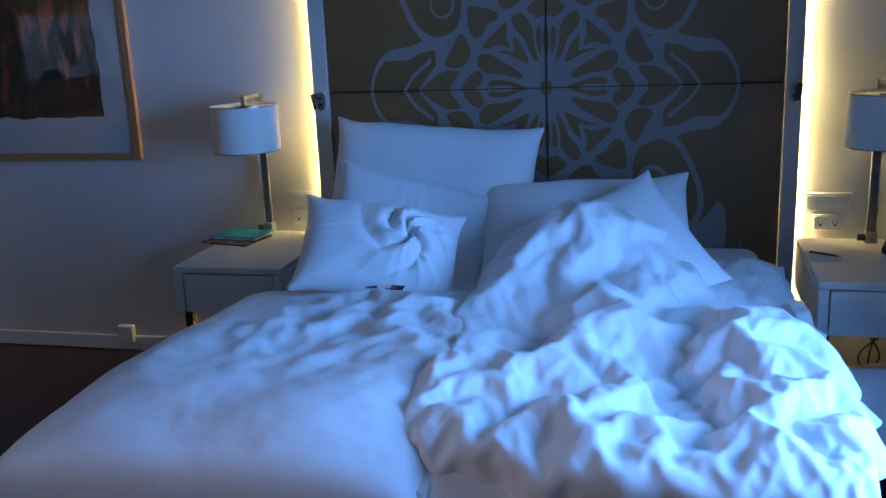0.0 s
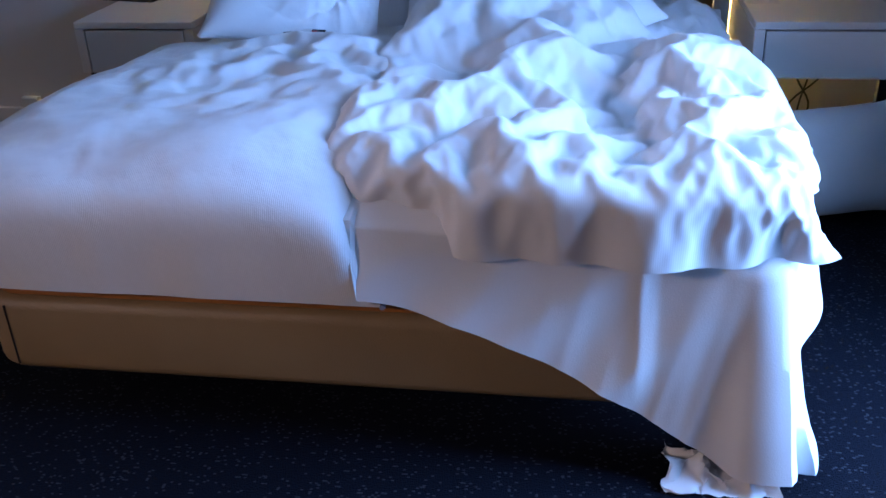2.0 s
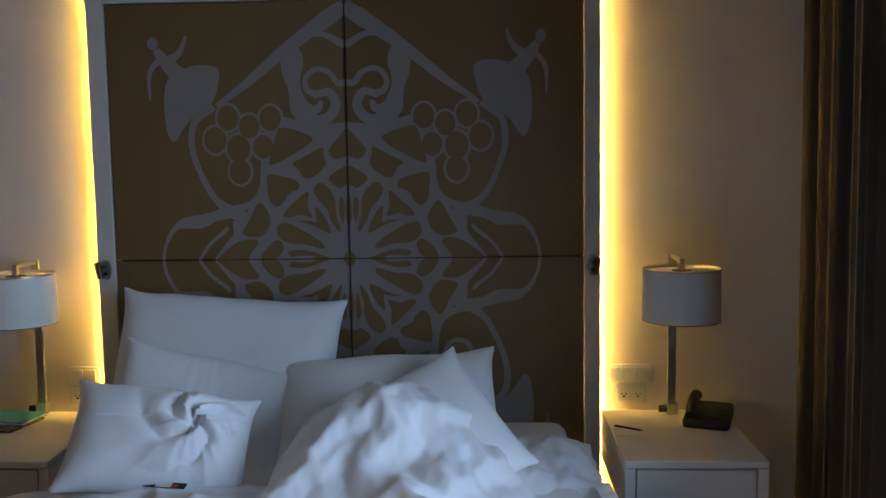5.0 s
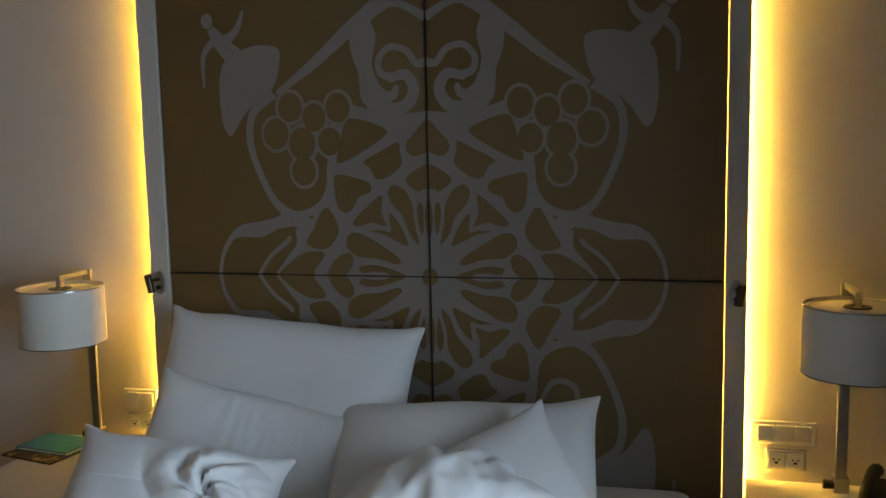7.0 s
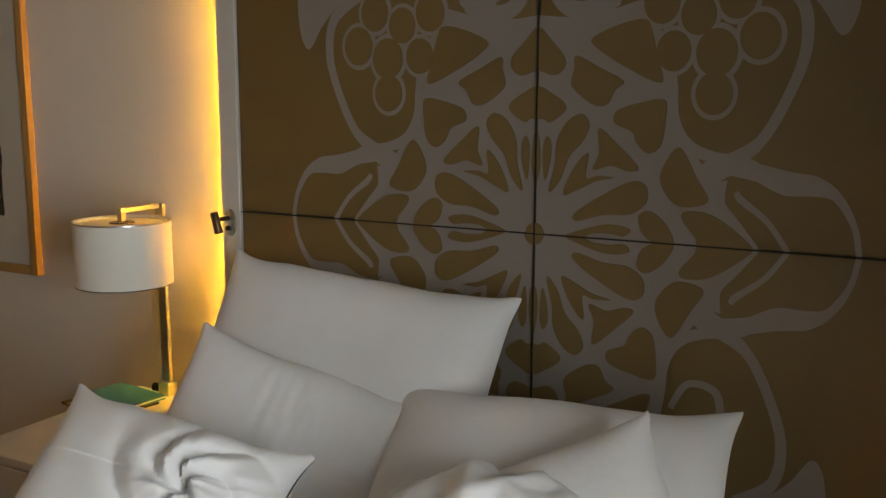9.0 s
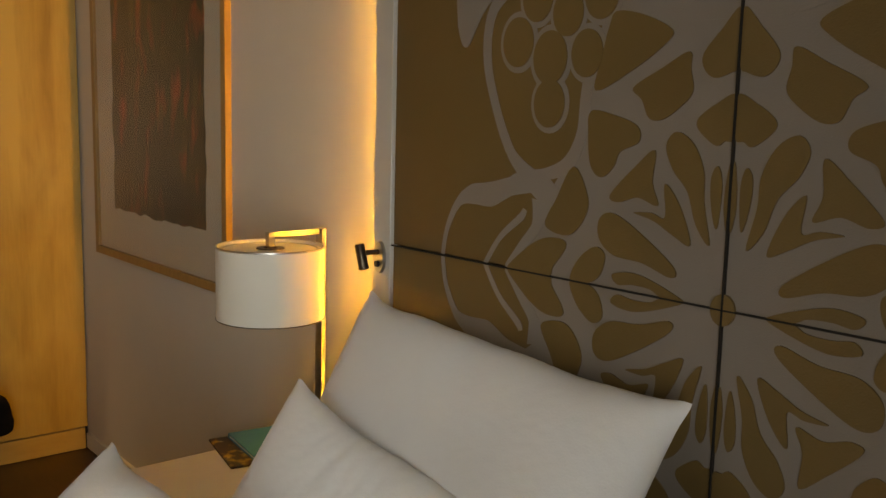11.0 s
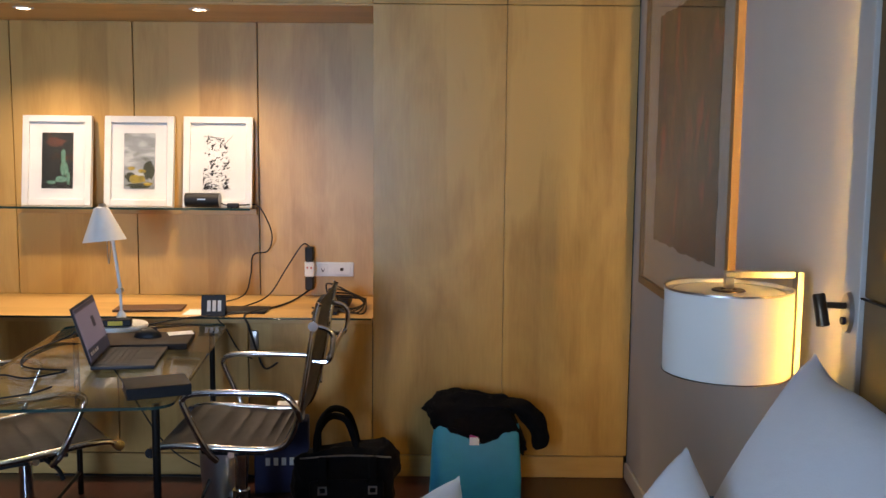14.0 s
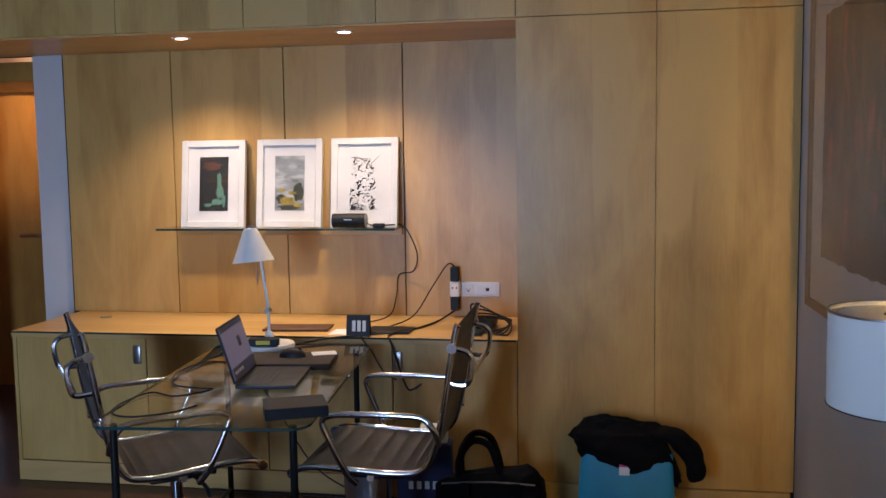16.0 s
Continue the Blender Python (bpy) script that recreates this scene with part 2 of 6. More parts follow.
LENS = emit("downlight_lens", (1.0, 0.80, 0.52), 18.0)
LINEN = linen_material("white_linen")
LINEN_CREASED = linen_material("creased_duvet_cotton", ribs=0.012, crease=0.002)
LINEN_RIB = linen_material("ribbed_duvet_cotton", ribs=0.10)
SHEET = linen_material("sheet_cotton", base=(0.78, 0.77, 0.75))
LEATHER = mat("beige_bed_leather", (0.30, 0.205, 0.095), (0.26, 0.175, 0.08), rough=0.5, scale=5, bump=0.0010, bump_scale=240)
# orange puts the warm light on the bed base's top into its colour
WARM_TOP = mat("warm_lit_bed_top", (0.45, 0.17, 0.03), (0.36, 0.13, 0.02), rough=0.6, scale=6)
CHROME = mat("chrome", (0.75, 0.75, 0.76), rough=0.12, metal=1.0, rough_var=0.04)
STEEL = mat("brushed_steel", (0.52, 0.50, 0.47), (0.42, 0.40, 0.38), rough=0.34, metal=1.0, scale=30)
BRONZE = mat("dark_bronze", (0.10, 0.075, 0.05), (0.07, 0.05, 0.035), rough=0.35, metal=0.8)
SHADE = mat("lamp_shade_cloth", (0.80, 0.76, 0.68), (0.76, 0.72, 0.64), rough=0.8, scale=4, bump=0.0002, bump_scale=300)
DISC = mat("shade_diffuser", (0.78, 0.74, 0.66), rough=0.4)
PLASTIC = mat("white_plastic", (0.74, 0.73, 0.70), rough=0.35)
BLACK = mat("black_plastic", (0.010, 0.010, 0.011), (0.015, 0.015, 0.016), rough=0.5, scale=20, spec=0.25)
BLACKCLOTH = mat("black_cloth", (0.004, 0.004, 0.005), (0.002, 0.002, 0.0025), rough=0.95, scale=14, bump=0.002, bump_scale=120, spec=0.15)
DARKLEG = mat("dark_metal", (0.03, 0.028, 0.027), rough=0.3, metal=0.7)
MESHCLOTH = mat("grey_sling_fabric", (0.165, 0.145, 0.130), (0.135, 0.118, 0.105), rough=0.7, scale=12, bump=0.0008, bump_scale=300)
CURTAIN = mat("brown_curtain", (0.050, 0.033, 0.021), (0.036, 0.024, 0.015), rough=0.9, scale=6, bump=0.001, bump_scale=200, sheen=0.2)
TABLEGLASS = glass("table_glass", (0.93, 0.955, 0.93))
GLASSEDGE = mat("glass_edge", (0.02, 0.05, 0.045), rough=0.08, spec=0.8)
PICGLASS = glass("picture_glass", (0.97, 0.97, 0.97))
WINGLASS = glass("window_glass", (0.95, 0.97, 1.0))
OAK = mat("orange_frame_wood", (0.42, 0.225, 0.085), (0.35, 0.175, 0.06), rough=0.4, scale=8, stretch=(6, 6, 1), bump=0.0004)
MATBOARD = mat("cream_mat_board", (0.58, 0.53, 0.46), rough=0.9, scale=2)
PAPER = mat("white_paper", (0.80, 0.79, 0.77), rough=0.85)
ART_DARK = fleck_art("dark_abstract_print", (0.009, 0.006, 0.005), [((0.32, 0.030, 0.012), 0.55), ((0.085, 0.05, 0.012), 0.60), ((0.03, 0.04, 0.02), 0.62)], 5.0, (2.4, 2.4, 0.8))
ART_A = fleck_art("dark_green_photo", (0.02, 0.022, 0.02), [((0.12, 0.05, 0.02), 0.58), ((0.05, 0.08, 0.06), 0.60)], 14, (1, 1, 1))
ART_B = fleck_art("misty_hill_photo", (0.34, 0.37, 0.38), [((0.45, 0.47, 0.48), 0.48), ((0.10, 0.11, 0.08), 0.60)], 9, (1, 1, 2.4))
GREENFIG = mat("pale_green_figure", (0.14, 0.30, 0.22), (0.07, 0.17, 0.12), rough=0.7, scale=40)
YELLOWHILL = mat("yellow_field", (0.42, 0.30, 0.04), (0.16, 0.13, 0.03), rough=0.7, scale=30)
INK = mat("black_ink", (0.015, 0.015, 0.016), rough=0.8)
TEAL = mat("turquoise_paper", (0.008, 0.25, 0.43), (0.007, 0.22, 0.38), rough=0.5, scale=7, bump=0.0008, bump_scale=30)
TEALBOOK = mat("turquoise_book_cover", (0.02, 0.17, 0.31), rough=0.45)
MAGAZINE = fleck_art("magazine_cover", (0.05, 0.03, 0.02), [((0.35, 0.22, 0.05), 0.52), ((0.4, 0.36, 0.3), 0.62)], 30, (1, 1, 1))
PINK = mat("pink_label", (0.55, 0.05, 0.22), rough=0.5)
NAVY = mat("navy_paper", (0.012, 0.018, 0.07), rough=0.5)
SILVERBIN = mat("satin_silver", (0.50, 0.52, 0.54), rough=0.3, metal=0.9)
LAPTOP = mat("dark_grey_aluminium", (0.028, 0.028, 0.031), rough=0.5, spec=0.3)
SCREEN = emit("laptop_screen_glow", (0.30, 0.27, 0.36), 0.30, 0.1)
SCREENDARK = emit("screen_block", (0.05, 0.06, 0.10), 0.25, 0.2)
KEYCAP = mat("dark_keys", (0.02, 0.02, 0.022), rough=0.5)
BROWNLEATHER = mat("brown_folder", (0.028, 0.016, 0.010), (0.02, 0.011, 0.007), rough=0.65, spec=0.25, scale=20)
YELLOW = mat("yellow_sticker", (0.7, 0.5, 0.02), rough=0.5)
REDMARK = mat("red_plug_mark", (0.5, 0.05, 0.04), rough=0.5)
BACKDROP = emit("evening_backdrop", (0.10, 0.20, 0.42), 1.0)

# ---- mesh helpers ----


def part(name, bm, material, parent=None, label="", smooth=True, m=None):
    me = bpy.data.meshes.new(name)
    bmesh.ops.recalc_face_normals(bm, faces=bm.faces[:])
    bm.to_mesh(me)
    bm.free()
    me.materials.append(material)
    if smooth:
        for f in me.polygons:
            f.use_smooth = True
        me.set_sharp_from_angle(angle=radians(38))
    ob = new(name, me)
    if m is not None:
        ob.matrix_basis = m
    if parent:
        ob.parent = parent
    if label:
        ob["label"] = label
    return ob


def thing(name, m, label, category, group="", kind=""):
    ob = new(name)
    ob.empty_display_size = 0.1
    ob.matrix_basis = m
    return tagged(ob, label, category, group, kind)


def boxes(*specs, bevel=0.0, segments=1):
    """One bmesh of boxes (x0, x1, y0, y1, z0, z1)."""
    bm = bmesh.new()
    for x0, x1, y0, y1, z0, z1 in specs:
        m = Matrix.Translation(((x0 + x1) / 2, (y0 + y1) / 2, (z0 + z1) / 2)) @ Matrix.Diagonal((abs(x1 - x0), abs(y1 - y0), abs(z1 - z0), 1))
        bmesh.ops.create_cube(bm, size=1, matrix=m)
    if bevel:
        bmesh.ops.bevel(bm, geom=bm.edges[:], offset=bevel, segments=segments, affect="EDGES", profile=0.5)
    return bm


def rod(p0, p1, r0, r1=None, seg=14, bm=None):
    bm = bm or bmesh.new()
    p0, p1 = Vector(p0), Vector(p1)
    q = (p1 - p0).to_track_quat("Z", "Y").to_matrix().to_4x4()
    bmesh.ops.create_cone(bm, cap_ends=True, segments=seg, radius1=r0, radius2=r0 if r1 is None else r1, depth=(p1 - p0).length,
                          matrix=Matrix.Translation((p0 + p1) / 2) @ q)
    return bm


def smooth_path(pts, per=6):
    pts = [Vector(p) for p in pts]
    out = []
    for i in range(len(pts) - 1):
        a, b, c, d = pts[max(i - 1, 0)], pts[i], pts[i + 1], pts[min(i + 2, len(pts) - 1)]
        for k in range(per):
            t = k / per
            out.append(0.5 * ((2 * b) + (c - a) * t + (2 * a - 5 * b + 4 * c - d) * t * t + (3 * b - a - 3 * c + d) * t ** 3))
    return out + [pts[-1]]


def tube(pts, r, seg=8, per=6, bm=None):
    """A round tube swept along a smooth path."""
    bm = bm or bmesh.new()
    path = smooth_path(pts, per) if per else [Vector(p) for p in pts]
    rings, up = [], Vector((0.13, 0.21, 0.97)).normalized()
    for i, p in enumerate(path):
        d = (path[min(i + 1, len(path) - 1)] - path[max(i - 1, 0)]).normalized()
        u = up - d * up.dot(d)
        u = (u if u.length > 1e-4 else d.orthogonal()).normalized()
        up, v = u, d.cross(u)
        rings.append([bm.verts.new(p + r * (math.cos(2 * math.pi * k / seg) * u + math.sin(2 * math.pi * k / seg) * v)) for k in range(seg)])
    for a, b in zip(rings, rings[1:]):
        for k in range(seg):
            bm.faces.new((a[k], a[(k + 1) % seg], b[(k + 1) % seg], b[k]))
    bm.faces.new(rings[0]), bm.faces.new(rings[-1])
    return bm


def lathe(profile, seg=40, bm=None, centre=(0, 0)):
    """A body of revolution round z from (radius, height) pairs."""
    bm = bm or bmesh.new()
    rings = [[bm.verts.new((centre[0] + r * math.cos(2 * math.pi * k / seg), centre[1] + r * math.sin(2 * math.pi * k / seg), z)) for k in range(seg)] for r, z in profile]
    for a, b in zip(rings, rings[1:]):
        for k in range(seg):
            bm.faces.new((a[k], a[(k + 1) % seg], b[(k + 1) % seg], b[k]))
    return bm


def sheet_grid(nu, nv, place, wrap=False):
    """A grid mesh from place(u, v), u and v from 0 to 1."""
    bm = bmesh.new()
    rows = [[bm.verts.new(place(i / nu, j / nv)) for j in range(nv + 1)] for i in range(nu + 1)]
    for i in range(nu):
        for j in range(nv):
            bm.faces.new((rows[i][j], rows[i + 1][j], rows[i + 1][j + 1], rows[i][j + 1]))
    return bm


def fbm(x, y, z=0.0, o=4):
    return noise.fractal(Vector((x, y, z)), 1.0, 2.0, o)


def ridge(x, y, z=0.0):
    """Crease lines, 0 to 1, sharp at 1."""
    return (1 - min(1, abs(noise.noise(Vector((x, y, z)))) * 2.2)) ** 2


def polygon_prism(pts, y_front, y_back, bm):
    """A flat figure in the plane of the headboard: pts are (x, z)."""
    f = [bm.verts.new((x, y_front, z)) for x, z in pts]
    b = [bm.verts.new((x, y_back, z)) for x, z in pts]
    bm.faces.new(f)
    n = len(pts)
    for i in range(n):
        bm.faces.new((f[i], f[(i + 1) % n], b[(i + 1) % n], b[i]))


# ---- structure ----
FLOOR_X = -1.45
tagged(part("floor_carpet", boxes((FLOOR_X, 2.2, -5.8, 0.3, -0.10, 0.0)), CARPET), "dark navy carpet with small pale flecks", "carpet", kind="structure")
tagged(part("floor_parquet", boxes((-6.6, FLOOR_X, -6.6, 0.3, -0.10, -0.002)), PARQUET), "dark red-brown polished wood floor", "floor", kind="structure")
tagged(part("ceiling", boxes((-6.6, 2.2, -6.6, 0.3, 2.62, 2.75)), CEIL), "plain white painted ceiling", "ceiling", kind="structure")
NY = 0.065
tagged(part("wall_north", boxes((-3.40, 2.2, NY, NY + 0.2, 0, 2.62)), WALL), "warm white painted wall behind the bed", "wall", kind="structure")
# closes the room unseen; its maple is there to bounce warm light
tagged(part("wall_south", boxes((-6.6, 2.2, -6.0, -5.8, 0, 2.62)), MAPLE), "unseen wall behind the walker, maple added for warm bounce", "wall", kind="structure")
tagged(part("wall_east", boxes((2.02, 2.2, -5.8, WIN_Y0, 0, 2.62), (2.02, 2.2, WIN_Y1, NY, 0, 2.62), (2.02, 2.2, WIN_Y0, WIN_Y1, 0, WIN_Z0), (2.02, 2.2, WIN_Y0, WIN_Y1, WIN_Z1, 2.62)), WALL),
       "painted wall with the window opening", "wall", kind="structure")
win = thing("window_1", pose(2.10, (WIN_Y0 + WIN_Y1) / 2, WIN_Z0), "tall window with white frame and clear panes", "window", kind="structure")
WH, WW = WIN_Z1 - WIN_Z0, (WIN_Y1 - WIN_Y0) / 2
part("window_frame", boxes((-0.03, 0.03, -WW, -WW + 0.06, 0, WH), (-0.03, 0.03, WW - 0.06, WW, 0, WH), (-0.03, 0.03, -WW + 0.06, WW - 0.06, 0, 0.06),
                           (-0.03, 0.03, -WW + 0.06, WW - 0.06, WH - 0.06, WH), (-0.03, 0.03, -0.03, 0.03, 0.06, WH - 0.06), bevel=0.004), TRIM, win)
for a, b in ((-WW + 0.06, -0.03), (0.03, WW - 0.06)):
    pane = part("pane", boxes((0.032, 0.038, a, b, 0.06, WH - 0.06)), WINGLASS, win)
    pane.visible_shadow = False
tagged(part("backdrop", boxes((9.0, 9.1, -14, 8, -1, 6)), BACKDROP), "pale blue evening distance outside", "backdrop", kind="structure")
# baseboard of the north wall
tagged(part("baseboard", boxes((-3.375, -1.03, NY - 0.016, NY, 0, 0.075), (1.03, 2.0, NY - 0.016, NY, 0, 0.075), bevel=0.004), TRIM), "white painted baseboard along the wall", "baseboard", kind="structure")

# wooden wall: closet fronts, upper cabinets, niche
WX, NX = -3.378, -4.0
NIY0, NIY1, NIZ0, NIZ1 = -3.62, -1.128, 0.75, 2.16
G = 0.003


def panels(name, specs, material, parent, t=0.02):
    for x0, x1, y0, y1, z0, z1 in specs:
        part(name, boxes((x0, x1, y0, y1, z0, z1), bevel=0.0012), material, parent, smooth=False)


wood = thing("wall_west", pose(0, 0, 0), "maple veneer panelled wall with closet fronts and a lit niche", "wall", kind="structure")
part("wall_core", boxes((-4.2, WX - 0.021, NIY1 + 0.02, 0.3, 0, 2.62), (-4.2, NX - 0.021, NIY0 - 0.06, NIY1 + 0.02, 0, 2.62), (-4.2, WX - 0.021, NIY0 - 1.3, NIY1 + 0.02, NIZ1 + 0.022, 2.62)), SEAM, wood, smooth=False)
panels("closet_front", [(WX - 0.02, WX, a + 0.0008, b - 0.0008, 0.105, 2.165) for a, b in ((NIY1, -0.53), (-0.53, NY - 0.006))], MAPLE, wood)
panels("upper_front", [(WX - 0.02, WX, a + 0.0016, b - 0.0016, 2.168, 2.615) for a, b in ((-4.9, -4.25), (-4.25, -3.63), (-3.63, -3.0), (-3.0, -2.37), (-2.37, -1.75), (-1.75, NIY1), (NIY1, -0.53), (-0.53, NY - 0.006))], MAPLE, wood)
panels("plinth", [(WX - 0.015, WX + 0.004, NIY0, NIY1 - G, 0, 0.10), (WX - 0.015, WX + 0.004, NIY1, NY - 0.02, 0, 0.10)], MAPLE_TOP, wood)
panels("niche_back", [(NX - 0.02, NX, a + G, b - G, NIZ0 + 0.001, NIZ1) for a, b in ((NIY0 - 0.045, -3.035), (-3.035, -2.405), (-2.405, -1.767), (-1.767, NIY1 - 0.002))], MAPLE, wood)
part("niche_side", boxes((NX, WX - 0.022, NIY1, NIY1 + 0.018, 0, NIZ1)), MAPLE, wood, smooth=False)
part("soffit", boxes((NX, WX - 0.021, -4.9, NIY1 - 0.001, NIZ1, NIZ1 + 0.02)), MAPLE_TOP, wood, smooth=False)
# the last fixture is unseen, added to go with the warm fill lamp
for sx, sy in (*SPOTS, ENTRY_FILL):
    dl = thing("downlight", pose(sx, sy, NIZ1), "small round recessed downlight with a white ring", "downlight", "downlights in the niche")
    part("ring", lathe([(0.030, -0.001), (0.030, -0.005), (0.046, -0.003), (0.047, 0.0)], 28), PLASTIC, dl)
    part("lens", lathe([(0.0005, -0.002), (0.030, -0.002)], 24), LENS, dl)

# sideboard under the niche
side = thing("sideboard", pose(0, 0, 0), "low maple sideboard built under the niche", "sideboard")
part("carcass", boxes((NX, WX - 0.021, NIY0 + 0.02, NIY1 - 0.002, 0.10, 0.72)), SEAM, side, smooth=False)
part("end_panel", boxes((NX - 0.02, WX, NIY0, NIY0 + 0.018, 0.10, 0.722)), MAPLE, side, smooth=False)
for a, b in ((NIY0 + 0.018, -2.915), (-2.915, -2.31), (-2.31, -1.703), (-1.703, NIY1)):
    d = part("door", boxes((WX - 0.02, WX, a + G, b - G, 0.105, 0.722), bevel=0.0012), MAPLE, side, smooth=False)
    if -2.92 < a < -2.0:
        continue
    hy = b - 0.045 if a < -3.5 else a + 0.028
    part("handle", boxes((WX, WX + 0.012, hy - 0.020, hy + 0.020, 0.60, 0.69), bevel=0.008, segments=2), STEEL, d, "brushed steel pull")
ledge = part("top", boxes((NX, WX + 0.006, NIY0 - 0.004, NIY1 - 0.003, 0.723, NIZ0)), MAPLE_TOP, side, "maple top running the length of the niche", smooth=False)
part("glass_rim", boxes((WX + 0.006, WX + 0.0085, NIY0 - 0.005, NIY1 - 0.006, NIZ0 - 0.008, NIZ0 + 0.0005)), GLASSEDGE, ledge, smooth=False)

# hallway beyond the niche
tagged(part("wall_hall_pier", boxes((-4.35, -4.03, -3.862, -3.662, 0, 2.62)), WALL), "white painted pier beside the niche", "wall", kind="structure")
tagged(part("wall_hall_west", boxes((-5.4, -5.2, -4.55, 0.3, 0, 2.62), (-5.4, -5.2, -6.6, -5.55, 0, 2.62), (-5.4, -5.2, -5.55, -4.55, 2.1, 2.62)), WALL), "hallway wall with a door opening", "wall", kind="structure")
hd = thing("door_1", pose(-5.2, -4.57, 0), "orange-brown veneered hallway door with steel handle", "door", kind="structure")
part("door_leaf", boxes((-0.06, -0.02, -0.97, 0.0, 0.005, 2.09), bevel=0.002), DOORWOOD, hd, smooth=False)
part("door_frame", boxes((-0.01, 0.02, 0.0, 0.06, 0, 2.16), (-0.01, 0.02, -1.04, -0.98, 0, 2.16), (-0.01, 0.02, -0.98, 0.0, 2.10, 2.16), bevel=0.003), DOORWOOD, hd, smooth=False)
hb = rod((-0.02, -0.08, 1.08), (0.04, -0.08, 1.08), 0.011)
rod((0.04, -0.07, 1.08), (0.04, -0.20, 1.08), 0.010, bm=hb)
part("door_handle", hb, STEEL, hd, "steel lever handle")
hd2 = thing("door_2", pose(-4.75, -4.72, 0, 0, 0, 28), "pale edge of an open bathroom door", "door", kind="structure")
part("door_leaf", boxes((-0.02, 0.02, -0.85, 0.0, 0.01, 2.06), bevel=0.002), TRIM, hd2, smooth=False)
hb = rod((0.02, -0.07, 1.05), (0.06, -0.07, 1.05), 0.010)
rod((0.06, -0.06, 1.05), (0.06, -0.17, 1.05), 0.009, bm=hb)
part("door_handle", hb, STEEL, hd2, "steel lever handle")
tagged(part("trim_hall_lintel", boxes((-4.9, -4.22, -4.9, -3.93, 2.05, NIZ1 - 0.001)), DOORWOOD, smooth=False), "veneered lintel across the hallway", "trim", kind="structure")

# ---- headboard ----
CZ = 1.258
hb = thing("headboard", pose(0, 0, 0), "tall taupe padded headboard with pale grey floral print and white frame", "headboard")
PT, PW, PW2 = 2.265, 0.945, 0.922
for x0, x1 in ((-PW, -0.002), (0.002, PW2)):
    for z0, z1 in ((0.30, CZ - 0.002), (CZ + 0.002, PT)):
        part("padded_panel", boxes((x0, x1, 0.0, 0.05, z0, z1), bevel=0.004, segments=2), PANEL, hb)
part("seam_backing", boxes((-PW, PW2, 0.051, NY - 0.002, 0.30, PT)), SEAM, hb, smooth=False)
for s in (-1, 1):
    part("frame_stile", boxes((s * ((PW if s < 0 else PW2) + 0.003), s * (1.018 if s < 0 else 0.986), -0.008, 0.045, 0.12, PT + 0.075), bevel=0.002), FRAMEW, hb, "white lacquered upright")
    part("light_strip", boxes((s * (0.978 if s < 0 else 0.948), s * (1.006 if s < 0 else 0.975), 0.047, 0.055, 0.15, PT + 0.07)), LED, hb, "glowing warm yellow light strip", smooth=False)
part("frame_rail", boxes((-PW - 0.002, PW2 + 0.002, -0.008, 0.045, PT + 0.003, PT + 0.075), bevel=0.002), FRAMEW, hb, "white lacquered top rail")


def ribbon_pts(pts, widths, per=7):
    path = smooth_path([(x, 0, z) for x, z in pts], per)
    n, left, right = len(path) - 1, [], []
    for i, p in enumerate(path):
        d = (path[min(i + 1, n)] - path[max(i - 1, 0)]).normalized()
        f = i / n * (len(widths) - 1)
        k = min(int(f), len(widths) - 2)
        w = (widths[k] + (widths[k + 1] - widths[k]) * (f - k)) * 0.47
        left.append((p.x - d.z * w, p.z + d.x * w)), right.append((p.x + d.z * w, p.z - d.x * w))
    return left + right[::-1]


light_bm, over_bm = bmesh.new(), bmesh.new()
FRONT = (-0.0004, -0.0036, -0.0064)
step = iter(range(4000))


def motif(pts, layer, both=True):
    """Adds a figure mirrored about the middle of the headboard; both: also mirrored below the cross seam."""
    bm, y = ((light_bm, FRONT[0]), (None, FRONT[1]), (over_bm, FRONT[2]))[layer]
    for sx in (1, -1):
        for sz in ((1, -1) if both else (1,)):
            own = bmesh.new() if layer == 1 else bm
            polygon_prism([(sx * x, CZ + sz * z) for x, z in pts], y - 0.000012 * next(step), 0.001, own)
            if layer == 1:
                part("print_cell", own, PANEL, hb, smooth=False)


def closed_curve(pts, per=5):
    """A smooth closed line through the points."""
    n, out = len(pts), []
    for i in range(n):
        a, b, c, d = (Vector(pts[(i + k) % n]) for k in (-1, 0, 1, 2))
        for k in range(per):
            t = k / per
            p = 0.5 * ((2 * b) + (c - a) * t + (2 * a - 5 * b + 4 * c - d) * t * t + (3 * b - a - 3 * c + d) * t ** 3)
            out.append((min(p.x, -0.0012), p.y))
    return out


def cell(*pts):
    """A dark cell, a little swollen about its middle."""
    cx, cz = sum(x for x, z in pts) / len(pts), sum(z for x, z in pts) / len(pts)
    motif(closed_curve([(cx + 1.03 * (x - cx), max(0.001, cz + 1.03 * (z - cz))) for x, z in pts]), 1)


# pale ground of the rosette
motif([(0.0, 0.0), (0.0, 0.53), (-0.078, 0.512), (-0.139, 0.528), (-0.275, 0.548), (-0.310, 0.477), (-0.330, 0.371), (-0.352, 0.300),
       (-0.362, 0.250), (-0.418, 0.175), (-0.462, 0.095), (-0.523, 0.027), (-0.545, 0.0)], 0)
